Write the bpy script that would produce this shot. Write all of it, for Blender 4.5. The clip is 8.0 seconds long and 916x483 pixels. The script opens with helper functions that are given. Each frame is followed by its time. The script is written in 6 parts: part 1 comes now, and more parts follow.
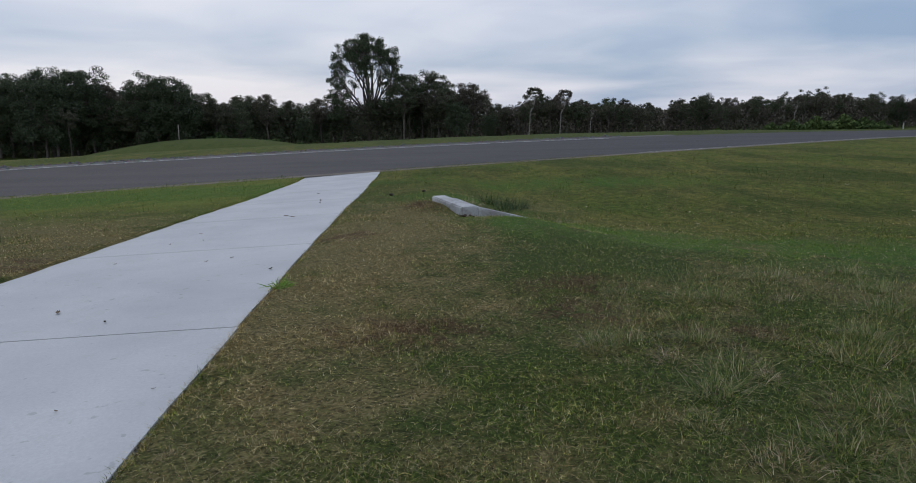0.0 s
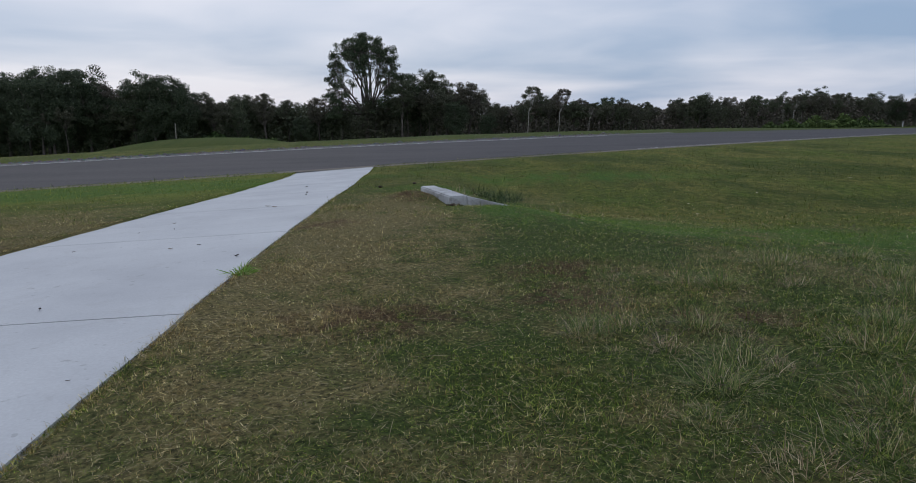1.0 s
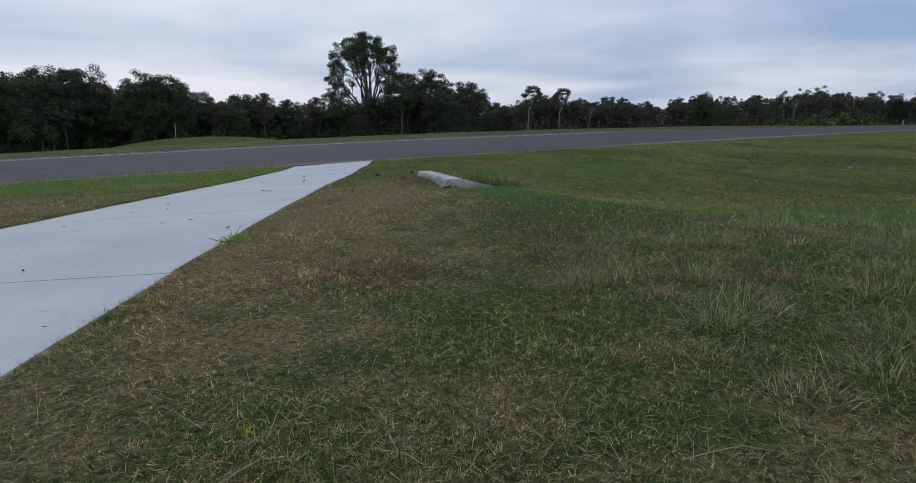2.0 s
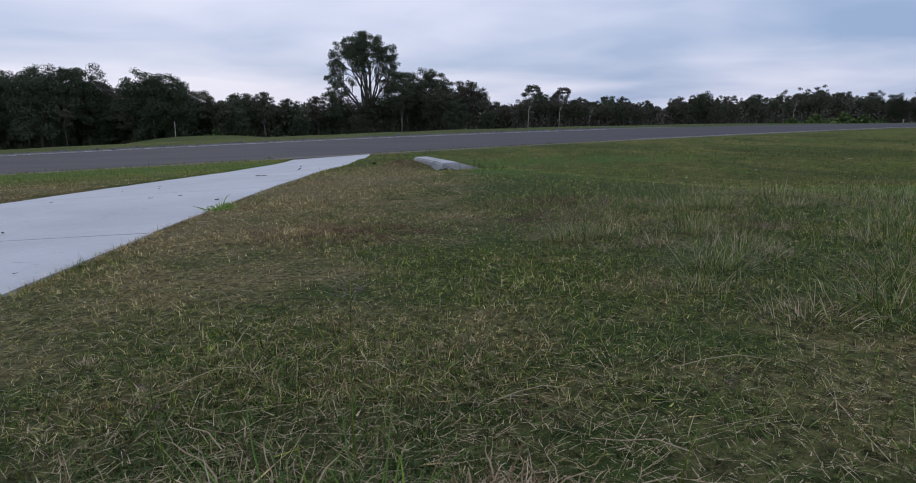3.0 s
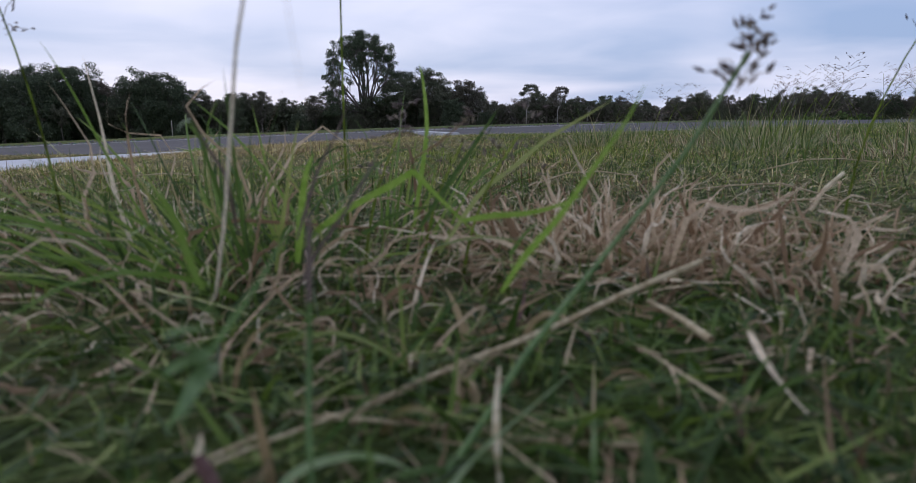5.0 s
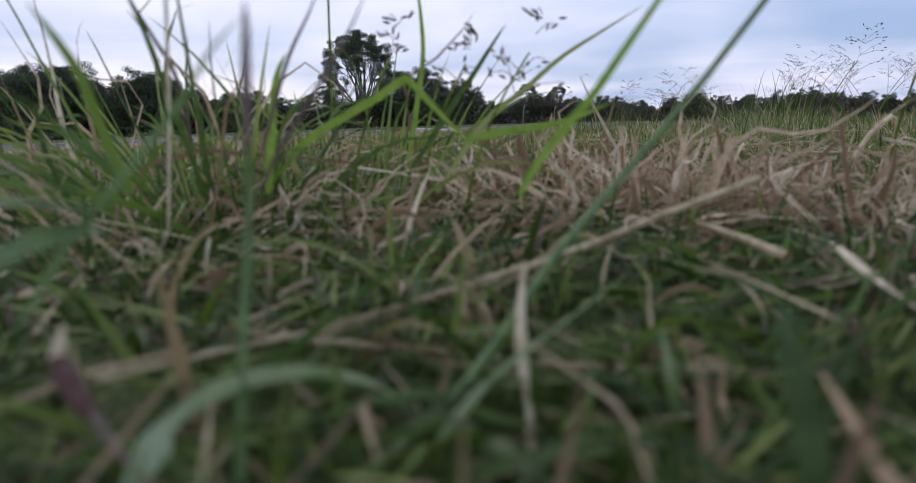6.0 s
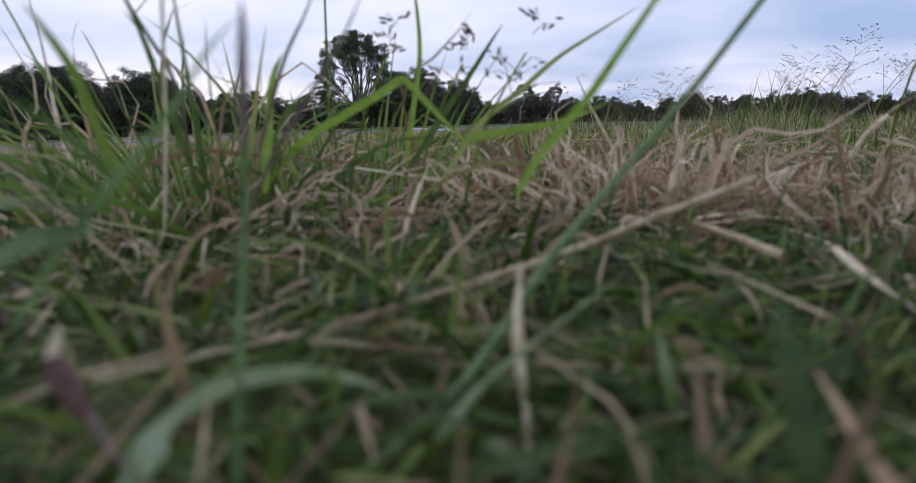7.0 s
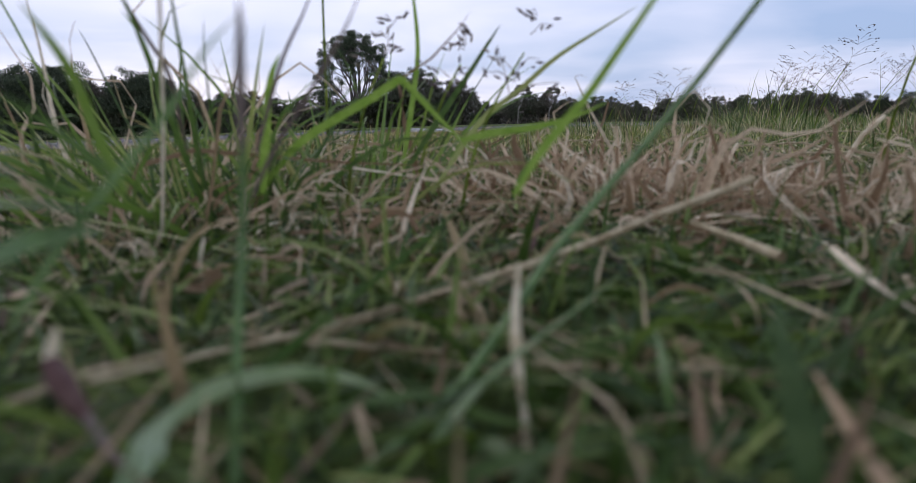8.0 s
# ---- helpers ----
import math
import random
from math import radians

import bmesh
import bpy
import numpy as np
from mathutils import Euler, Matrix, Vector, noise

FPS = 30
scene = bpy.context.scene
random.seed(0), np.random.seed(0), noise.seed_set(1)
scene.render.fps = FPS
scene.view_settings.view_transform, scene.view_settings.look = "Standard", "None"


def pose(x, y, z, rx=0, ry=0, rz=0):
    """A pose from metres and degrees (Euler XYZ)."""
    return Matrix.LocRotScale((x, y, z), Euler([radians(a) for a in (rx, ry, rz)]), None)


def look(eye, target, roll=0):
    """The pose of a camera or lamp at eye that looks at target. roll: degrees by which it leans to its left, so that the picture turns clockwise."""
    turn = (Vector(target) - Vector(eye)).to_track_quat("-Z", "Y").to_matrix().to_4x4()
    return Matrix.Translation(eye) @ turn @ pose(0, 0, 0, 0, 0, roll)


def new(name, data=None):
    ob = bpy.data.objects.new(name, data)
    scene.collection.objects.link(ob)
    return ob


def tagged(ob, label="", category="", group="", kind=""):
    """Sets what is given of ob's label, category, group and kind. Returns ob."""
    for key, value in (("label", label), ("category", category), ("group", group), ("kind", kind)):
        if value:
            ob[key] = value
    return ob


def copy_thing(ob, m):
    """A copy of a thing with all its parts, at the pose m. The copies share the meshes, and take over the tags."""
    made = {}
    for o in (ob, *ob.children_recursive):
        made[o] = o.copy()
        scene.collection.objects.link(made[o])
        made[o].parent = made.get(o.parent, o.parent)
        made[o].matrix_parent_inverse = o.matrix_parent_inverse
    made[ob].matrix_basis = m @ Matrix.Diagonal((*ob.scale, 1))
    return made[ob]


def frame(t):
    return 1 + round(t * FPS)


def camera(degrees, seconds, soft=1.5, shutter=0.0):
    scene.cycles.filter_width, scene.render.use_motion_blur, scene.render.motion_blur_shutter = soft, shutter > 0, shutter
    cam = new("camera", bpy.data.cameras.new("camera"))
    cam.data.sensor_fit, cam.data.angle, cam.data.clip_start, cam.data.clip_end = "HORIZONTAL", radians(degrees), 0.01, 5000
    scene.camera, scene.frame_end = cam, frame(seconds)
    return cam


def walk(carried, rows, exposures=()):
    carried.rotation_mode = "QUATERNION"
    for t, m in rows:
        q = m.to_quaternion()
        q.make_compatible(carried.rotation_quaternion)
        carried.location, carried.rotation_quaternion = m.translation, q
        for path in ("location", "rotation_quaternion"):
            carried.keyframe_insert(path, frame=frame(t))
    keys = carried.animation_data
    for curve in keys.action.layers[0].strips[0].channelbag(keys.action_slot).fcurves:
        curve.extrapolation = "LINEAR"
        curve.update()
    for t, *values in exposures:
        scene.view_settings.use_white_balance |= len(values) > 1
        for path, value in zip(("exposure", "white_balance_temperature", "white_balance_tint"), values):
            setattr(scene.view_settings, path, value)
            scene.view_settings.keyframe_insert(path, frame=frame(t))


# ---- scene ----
LENS = 70.0
cam = camera(LENS, 8.0, soft=0.8)
cam.data.dof.use_dof = True
cam.data.dof.focus_distance = 1.6
cam.data.dof.aperture_fstop = 16.0


def eye_pose(x, y, z, yaw, pitch, roll):
    a, b = radians(yaw), radians(pitch)
    ahead = Vector((-math.sin(a) * math.cos(b), math.cos(a) * math.cos(b), math.sin(b)))
    return look((x, y, z), Vector((x, y, z)) + ahead, roll)


PATH = [
    (0.0, 0.515, 0.407, 1.230, 0.28, -11.20, -0.92),
    (0.5, 0.557, 0.538, 1.161, 0.23, -11.20, -0.91),
    (1.0, 0.610, 0.668, 1.090, 0.19, -11.19, -0.91),
    (1.5, 0.632, 0.683, 1.010, 0.19, -11.17, -0.93),
    (3.0, 0.671, 0.725, 0.773, 0.21, -11.15, -0.92),
    (3.5, 0.706, 0.747, 0.716, 0.19, -11.14, -0.95),
    (4.0, 0.706, 0.785, 0.680, 0.15, -11.12, -0.95),
    (4.3, 0.678, 0.808, 0.633, 0.13, -11.10, -0.95),
    (4.5, 0.657, 0.824, 0.592, 0.12, -11.08, -0.94),
    (4.7, 0.645, 0.846, 0.543, 0.09, -11.08, -0.94),
    (5.25, 0.637, 0.900, 0.478, -0.06, -11.08, -0.91),
    (5.8, 0.636, 0.913, 0.466, -0.20, -11.08, -0.88),
    (6.5, 0.636, 0.913, 0.466, -0.43, -11.08, -0.88),
    (7.0, 0.636, 0.913, 0.466, -0.54, -11.07, -0.87),
    (8.0, 0.636, 0.913, 0.466, -0.72, -11.05, -0.84),
]
walk(cam, [(t, eye_pose(*p)) for t, *p in PATH], exposures=[(0.0, 0.0, 6500, 10), (1.5, 0.0, 6350, 10), (3.0, 0.04, 6150, 15), (4.5, 0.10, 6080, 17.5), (6.0, 0.33, 6240, 18), (8.0, 0.35, 6260, 18)])

# ---- world and light ----
world = bpy.data.worlds.new("overcast_sky")
scene.world = world
world.use_nodes = True


class Nodes:
    """Short way to write node trees."""

    def __init__(self, tree):
        self.tree = tree
        tree.nodes.clear()

    def add(self, kind, ins=(), **props):
        n = self.tree.nodes.new(kind)
        for k, v in props.items():
            setattr(n, k, v)
        for k, v in dict(ins).items():
            if isinstance(v, bpy.types.NodeSocket):
                self.tree.links.new(v, n.inputs[k])
            else:
                n.inputs[k].default_value = v
        return n

    def math(self, op, a, b=0.0, clamp=False):
        return self.add("ShaderNodeMath", {0: a, 1: b}, operation=op, use_clamp=clamp).outputs[0]

    def mix(self, fac, a, b, blend="MIX"):
        n = self.add("ShaderNodeMix", {0: fac, 6: a, 7: b}, data_type="RGBA", blend_type=blend)
        return n.outputs[2]

    def span(self, value, lo, hi, a=0.0, b=1.0):
        return self.add("ShaderNodeMapRange", {0: value, 1: lo, 2: hi, 3: a, 4: b}).outputs[0]

    def noise(self, vector, scale, detail=4.0, rough=0.55, lump=0.0):
        n = self.add("ShaderNodeTexNoise", {"Vector": vector, "Scale": scale, "Detail": detail, "Roughness": rough, "Distortion": lump})
        return n.outputs["Fac"]


def rgb(r, g, b):
    return (r, g, b, 1.0)


SUN_UP, SUN_ROUND = radians(38), radians(-25)
n = Nodes(world.node_tree)
sky = n.add("ShaderNodeTexSky", sky_type="NISHITA", sun_disc=False, sun_elevation=SUN_UP, sun_rotation=SUN_ROUND, air_density=1.0, dust_density=2.0)
way = n.add("ShaderNodeTexCoord").outputs["Generated"]
parts = n.add("ShaderNodeSeparateXYZ", {0: way})
height = n.math("MAXIMUM", parts.outputs[2], 0.0)
flat = n.math("ADD", height, 0.12)
cloud_uv = n.add("ShaderNodeCombineXYZ", {0: n.math("DIVIDE", parts.outputs[0], flat), 1: n.math("DIVIDE", parts.outputs[1], flat), 2: 0.3}).outputs[0]
cover = n.noise(cloud_uv, 0.42, 3.0, 0.42, 0.2)
wisps = n.noise(cloud_uv, 1.1, 4.0, 0.5, 0.4)
sum_noise = n.math("ADD", n.math("MULTIPLY", cover, 0.78), n.math("MULTIPLY", wisps, 0.22))
sum_noise = n.math("ADD", sum_noise, n.span(parts.outputs[0], -0.5, 0.7, 0.05, -0.022))
cloud = n.mix(n.span(sum_noise, 0.37, 0.62), rgb(0.30, 0.415, 0.60), rgb(0.72, 0.745, 0.85))
clear = n.mix(1.0, sky.outputs[0], rgb(0.1, 0.1, 0.1), "MULTIPLY")
total = n.mix(0.88, clear, cloud)
bg = n.add("ShaderNodeBackground", {"Color": total, "Strength": 1.0})
n.add("ShaderNodeOutputWorld", {"Surface": bg.outputs[0]})

sun = new("sun", bpy.data.lights.new("sun", "SUN"))
sun.data.energy, sun.data.angle, sun.data.color = 0.5, radians(25), (1.0, 0.96, 0.9)
sun.rotation_euler = (radians(52), 0, radians(180 + 25))

# ---- materials ----


def material(name, build, rough=0.8, metal=0.0):
    """build(n, at) gives colour, and optionally bump height and depth."""
    m = bpy.data.materials.new(name)
    m.use_nodes = True
    n = Nodes(m.node_tree)
    at = n.add("ShaderNodeTexCoord").outputs["Object"]
    got = build(n, at)
    colour, extra = (got, {}) if not isinstance(got, tuple) else got
    ins = {"Base Color": colour, "Roughness": extra.get("rough", rough), "Metallic": metal, "Specular IOR Level": extra.get("spec", 0.3)}
    if "bump" in extra:
        ins["Normal"] = n.add("ShaderNodeBump", {"Height": extra["bump"], "Strength": extra.get("strength", 0.5), "Distance": extra.get("depth", 0.01)}).outputs[0]
    bsdf = n.add("ShaderNodeBsdfPrincipled", ins)
    surface = bsdf.outputs[0]
    if "through" in extra:
        thin = n.add("ShaderNodeBsdfTranslucent", {"Color": colour})
        surface = n.add("ShaderNodeMixShader", {0: extra["through"], 1: surface, 2: thin.outputs[0]}).outputs[0]
    n.add("ShaderNodeOutputMaterial", {"Surface": surface})
    return m


def island(n):
    return n.add("ShaderNodeNewGeometry").outputs["Random Per Island"]


def ramp(n, fac, stops):
    r = n.add("ShaderNodeValToRGB", {0: fac})
    e = r.color_ramp.elements
    while len(e) < len(stops):
        e.new(0.5)
    for k, (p, c) in enumerate(stops):
        e[k].position, e[k].color = p, rgb(*c)
    return r.outputs[0]


# worn and lush patches of the turf: x, y, half width, half length, how dry
PATCHES = [(-0.05, 5.6, 0.55, 2.2, 0.28), (-0.25, 3.6, 0.40, 1.0, 0.10), (0.10, 3.3, 0.50, 0.55, 0.09), (1.1, 4.6, 0.5, 0.5, -0.08), (1.7, 4.2, 0.9, 0.4, -0.13), (1.15, 2.95, 0.40, 0.25, 0.06), (-0.22, 2.05, 0.28, 0.9, 0.01),
           (0.70, 2.35, 0.42, 0.70, -0.07), (0.75, 1.75, 0.5, 0.45, -0.04), (0.95, 4.9, 0.50, 0.8, -0.03), (2.0, 3.5, 0.6, 0.5, 0.06), (1.75, 2.6, 0.45, 0.35, 0.06), (4.5, 8.0, 2.6, 1.2, 0.12),
           (0.62, 1.20, 0.5, 0.5, -0.05), (-3.2, 4.6, 0.9, 1.2, 0.24), (-4.2, 6.8, 1.5, 0.8, 0.20)]
# dead brown thatch showing between the blades: x, y, half width, half length
THATCH = [(0.31, 2.85, 0.34, 0.20), (1.06, 3.52, 0.26, 0.22), (1.05, 3.05, 0.20, 0.20), (1.50, 2.72, 0.22, 0.14), (0.15, 7.0, 0.22, 0.30), (-2.55, 4.5, 0.35, 0.35), (-0.35, 5.3, 0.25, 0.25)]


def dryness(n, at):
    """Patches of dry and green turf, at two sizes, in metres of the place."""
    big = n.noise(at, 0.6, 3.0, 0.5, 0.3)
    middle = n.noise(at, 2.3, 4.0, 0.6, 0.5)
    small = n.noise(at, 8.0, 3.0, 0.6, 0.3)
    total = n.math("ADD", n.math("MULTIPLY", big, 0.5), n.math("ADD", n.math("MULTIPLY", middle, 0.65), n.math("MULTIPLY", small, 0.5)))
    total = n.math("SUBTRACT", total, 0.31)
    xyz = n.add("ShaderNodeSeparateXYZ", {0: at})
    for x, y, wide, long_, dry in PATCHES:
        a = n.math("POWER", n.math("DIVIDE", n.math("SUBTRACT", xyz.outputs[0], x), wide), 2.0)
        b = n.math("POWER", n.math("DIVIDE", n.math("SUBTRACT", xyz.outputs[1], y), long_), 2.0)
        near = n.math("EXPONENT", n.math("MULTIPLY", n.math("ADD", a, b), -0.7))
        total = n.math("ADD", total, n.math("MULTIPLY", near, dry))
    return total


# rank green growth along the lip of the swale: x, y, half width, half length
RANK = [(1.15, 7.0, 0.45, 0.7), (0.95, 6.0, 0.35, 0.6), (1.5, 5.7, 0.5, 0.8), (2.2, 5.2, 0.7, 0.8), (3.1, 4.7, 0.8, 0.7), (4.4, 4.6, 1.1, 0.7), (6.5, 4.5, 1.6, 0.7), (0.55, 8.8, 0.9, 0.6), (-4.2, 12.6, 2.6, 1.1), (-8.0, 10.6, 2.6, 1.1), (-3.6, 11.2, 1.8, 1.2), (-6.2, 11.4, 2.6, 1.2), (-10.0, 9.4, 2.6, 1.1), (2.6, 12.5, 2.2, 1.0)]


def rankness(n, at):
    xyz = n.add("ShaderNodeSeparateXYZ", {0: at})
    total = 0.0
    for x, y, wide, long_ in RANK:
        a = n.math("POWER", n.math("DIVIDE", n.math("SUBTRACT", xyz.outputs[0], x), wide), 2.0)
        b = n.math("POWER", n.math("DIVIDE", n.math("SUBTRACT", xyz.outputs[1], y), long_), 2.0)
        total = n.math("ADD", total, n.math("EXPONENT", n.math("MULTIPLY", n.math("ADD", a, b), -0.8)))
    return n.span(n.math("MULTIPLY", total, n.span(n.noise(in_depth(n, at), 3.0, 6.0, 0.75, 0.5), 0.36, 0.62, 0.05, 1.5)), 0.15, 1.0)


def thatchness(n, at):
    xyz = n.add("ShaderNodeSeparateXYZ", {0: at})
    total = 0.0
    for x, y, wide, long_ in THATCH:
        a = n.math("POWER", n.math("DIVIDE", n.math("SUBTRACT", xyz.outputs[0], x), wide), 2.0)
        b = n.math("POWER", n.math("DIVIDE", n.math("SUBTRACT", xyz.outputs[1], y), long_), 2.0)
        total = n.math("ADD", total, n.math("EXPONENT", n.math("MULTIPLY", n.math("ADD", a, b), -0.8)))
    return n.span(n.math("MULTIPLY", total, n.span(n.noise(at, 9.0, 4.0, 0.7, 0.5), 0.38, 0.60, 0.1, 1.4)), 0.2, 0.9)


def in_depth(n, at):
    """The place stretched along y, so that patches look rounder from the camera."""
    return n.add("ShaderNodeMapping", {0: at, 3: (1.0, 0.42, 1.0)}).outputs[0]


def turf_patches(n, at, light, dry, dark):
    """Far turf: green and straw patches with dark rank growth between them."""
    far = in_depth(n, at)
    c = n.mix(n.span(n.noise(far, 0.9, 6.0, 0.68, 0.4), 0.36, 0.58), light, dry)
    c = n.mix(n.span(n.noise(far, 0.42, 6.0, 0.72, 0.6), 0.47, 0.60, 0.0, 0.8), c, dark)
    c = n.mix(n.span(n.noise(far, 3.4, 4.0, 0.7, 0.3), 0.52, 0.64, 0.0, 0.6), c, dark)
    c = n.mix(n.span(n.noise(far, 11.0, 4.0, 0.7, 0.3), 0.50, 0.62, 0.0, 0.5), c, dark)
    c = n.mix(n.span(n.noise(at, 13.0, 4.0, 0.75, 0.4), 0.48, 0.58, 0.0, 0.75), c, dark)
    return n.mix(n.span(n.noise(at, 17.0, 3.0, 0.6), 0.56, 0.66, 0.0, 0.45), c, dry)


def roadside(n, at):
    """Fresher yellow-green turf in the wedge between footpath and road."""
    xyz = n.add("ShaderNodeSeparateXYZ", {0: at})
    west = n.math("MULTIPLY", n.span(xyz.outputs[0], -0.8, -3.0), n.span(xyz.outputs[1], 6.5, 9.5))
    return n.math("MULTIPLY", west, n.span(n.noise(in_depth(n, at), 1.6, 5.0, 0.7, 0.4), 0.34, 0.60, 0.15, 0.85))


def soil_colour(n, at):
    dry = n.span(dryness(n, at), 0.46, 0.70)
    fine = n.noise(at, 60.0, 5.0, 0.7)
    green = n.mix(n.span(fine, 0.35, 0.65), rgb(0.022, 0.036, 0.010), rgb(0.095, 0.130, 0.032))
    brown = n.mix(n.span(fine, 0.35, 0.65), rgb(0.055, 0.044, 0.021), rgb(0.34, 0.275, 0.125))
    near = n.mix(n.math("MULTIPLY", dry, 0.8), green, brown)
    near = n.mix(n.math("MULTIPLY", thatchness(n, at), 0.85), near, n.mix(n.span(fine, 0.35, 0.65), rgb(0.035, 0.022, 0.013), rgb(0.17, 0.105, 0.060)))
    # mown turf seen from afar: leaf and straw run together
    at_xyz = n.add("ShaderNodeSeparateXYZ", {0: at})
    afar = n.math("MAXIMUM", n.span(at_xyz.outputs[1], 7.0, 12.0), n.math("MULTIPLY", n.span(at_xyz.outputs[0], 0.8, 2.4), n.span(at_xyz.outputs[1], 4.6, 7.0)))
    turf = turf_patches(n, at, rgb(0.125, 0.178, 0.024), rgb(0.275, 0.235, 0.062), rgb(0.042, 0.072, 0.012))
    turf = n.mix(n.span(n.noise(at, 7.0, 4.0, 0.7), 0.38, 0.7, 0.0, 0.6), turf, rgb(0.045, 0.06, 0.010))
    turf = n.mix(n.span(n.noise(at, 28.0, 3.0, 0.7), 0.42, 0.62, 0.0, 0.55), turf, rgb(0.035, 0.05, 0.010))
    turf = n.mix(n.span(n.noise(at, 19.0, 3.0, 0.6), 0.6, 0.72, 0.0, 0.5), turf, rgb(0.30, 0.27, 0.10))
    turf = n.mix(n.span(at_xyz.outputs[1], 26.0, 36.0, 0.0, 0.75), turf, rgb(0.056, 0.080, 0.020))
    near = n.mix(afar, near, turf)
    near = n.mix(n.math("MULTIPLY", roadside(n, at), n.span(at_xyz.outputs[1], 26.0, 20.0)), near, rgb(0.165, 0.190, 0.036))
    near = n.mix(n.math("MULTIPLY", rankness(n, at), 0.8), near, n.mix(n.span(fine, 0.35, 0.65), rgb(0.03, 0.07, 0.012), rgb(0.10, 0.20, 0.03)))
    return near, {"bump": fine, "depth": 0.03, "strength": 0.8, "spec": 0.1}


def blade_colour(n, at):
    dry = n.span(dryness(n, at), 0.46, 0.72)
    r = island(n)
    green = ramp(n, r, [(0.0, (0.050, 0.088, 0.013)), (0.5, (0.172, 0.246, 0.033)), (0.82, (0.37, 0.43, 0.074)), (1.0, (0.68, 0.61, 0.27))])
    straw = ramp(n, r, [(0.0, (0.15, 0.105, 0.052)), (0.4, (0.42, 0.33, 0.138)), (0.75, (0.72, 0.60, 0.28)), (1.0, (0.86, 0.75, 0.46))])
    pick = n.span(n.math("ADD", n.math("MULTIPLY", dry, 0.8), n.math("MULTIPLY", n.math("FRACT", n.math("MULTIPLY", r, 17.31)), 0.95)), 0.79, 0.85)
    clump = n.span(n.noise(at, 10.0, 3.0, 0.6, 0.4), 0.34, 0.62)
    green = n.mix(clump, n.mix(1.0, green, rgb(0.55, 0.6, 0.55), "MULTIPLY"), green)
    straw = n.mix(clump, n.mix(1.0, straw, rgb(0.62, 0.54, 0.46), "MULTIPLY"), straw)
    tuftlets = n.span(n.noise(at, 42.0, 3.0, 0.6, 0.3), 0.36, 0.64, 0.30, 1.65)
    green = n.mix(1.0, green, n.add("ShaderNodeCombineColor", {0: tuftlets, 1: tuftlets, 2: tuftlets}).outputs[0], "MULTIPLY")
    straw = n.mix(1.0, straw, n.add("ShaderNodeCombineColor", {0: tuftlets, 1: tuftlets, 2: tuftlets}).outputs[0], "MULTIPLY")
    rank = n.mix(n.math("MULTIPLY", rankness(n, at), 0.85), n.mix(pick, green, straw), ramp(n, r, [(0.0, (0.06, 0.13, 0.018)), (0.6, (0.14, 0.26, 0.036)), (1.0, (0.26, 0.38, 0.07))]))
    old = n.math("MULTIPLY", thatchness(n, at), n.span(n.math("FRACT", n.math("MULTIPLY", r, 31.7)), 0.30, 0.36, 1.0, 0.0))
    old = n.math("MAXIMUM", old, n.math("MULTIPLY", thatchness(n, at), 0.55))
    rank = n.mix(old, rank, ramp(n, r, [(0.0, (0.06, 0.038, 0.022)), (0.6, (0.17, 0.11, 0.065)), (0.9, (0.33, 0.23, 0.14)), (1.0, (0.60, 0.47, 0.30))]))
    return rank, {"through": 0.42, "spec": 0.1, "rough": 0.85}


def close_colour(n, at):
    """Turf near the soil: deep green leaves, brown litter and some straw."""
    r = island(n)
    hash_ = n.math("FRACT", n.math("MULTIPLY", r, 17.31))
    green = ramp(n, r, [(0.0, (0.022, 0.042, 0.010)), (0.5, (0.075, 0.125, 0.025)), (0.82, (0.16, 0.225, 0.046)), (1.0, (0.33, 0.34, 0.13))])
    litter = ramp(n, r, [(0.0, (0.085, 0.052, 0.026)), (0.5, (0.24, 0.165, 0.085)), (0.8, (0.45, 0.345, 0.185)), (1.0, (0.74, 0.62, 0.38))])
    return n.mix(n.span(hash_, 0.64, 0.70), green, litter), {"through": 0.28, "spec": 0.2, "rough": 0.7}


def verge_colour(n, at):
    r = island(n)
    a = ramp(n, r, [(0.0, (0.028, 0.052, 0.008)), (0.5, (0.095, 0.160, 0.018)), (0.85, (0.20, 0.28, 0.040)), (1.0, (0.38, 0.40, 0.11))])
    b = ramp(n, r, [(0.0, (0.070, 0.072, 0.016)), (0.5, (0.20, 0.185, 0.048)), (0.85, (0.40, 0.36, 0.125)), (1.0, (0.62, 0.55, 0.25))])
    c = turf_patches(n, at, a, b, n.mix(0.55, a, rgb(0.022, 0.042, 0.008)))
    c = n.mix(n.math("MULTIPLY", rankness(n, at), 0.85), c, ramp(n, r, [(0.0, (0.05, 0.11, 0.016)), (0.6, (0.14, 0.26, 0.036)), (1.0, (0.30, 0.42, 0.08))]))
    c = n.mix(roadside(n, at), c, ramp(n, r, [(0.0, (0.08, 0.11, 0.018)), (0.6, (0.20, 0.235, 0.040)), (1.0, (0.38, 0.40, 0.10))]))
    return c, {"through": 0.3, "spec": 0.1, "rough": 0.85}


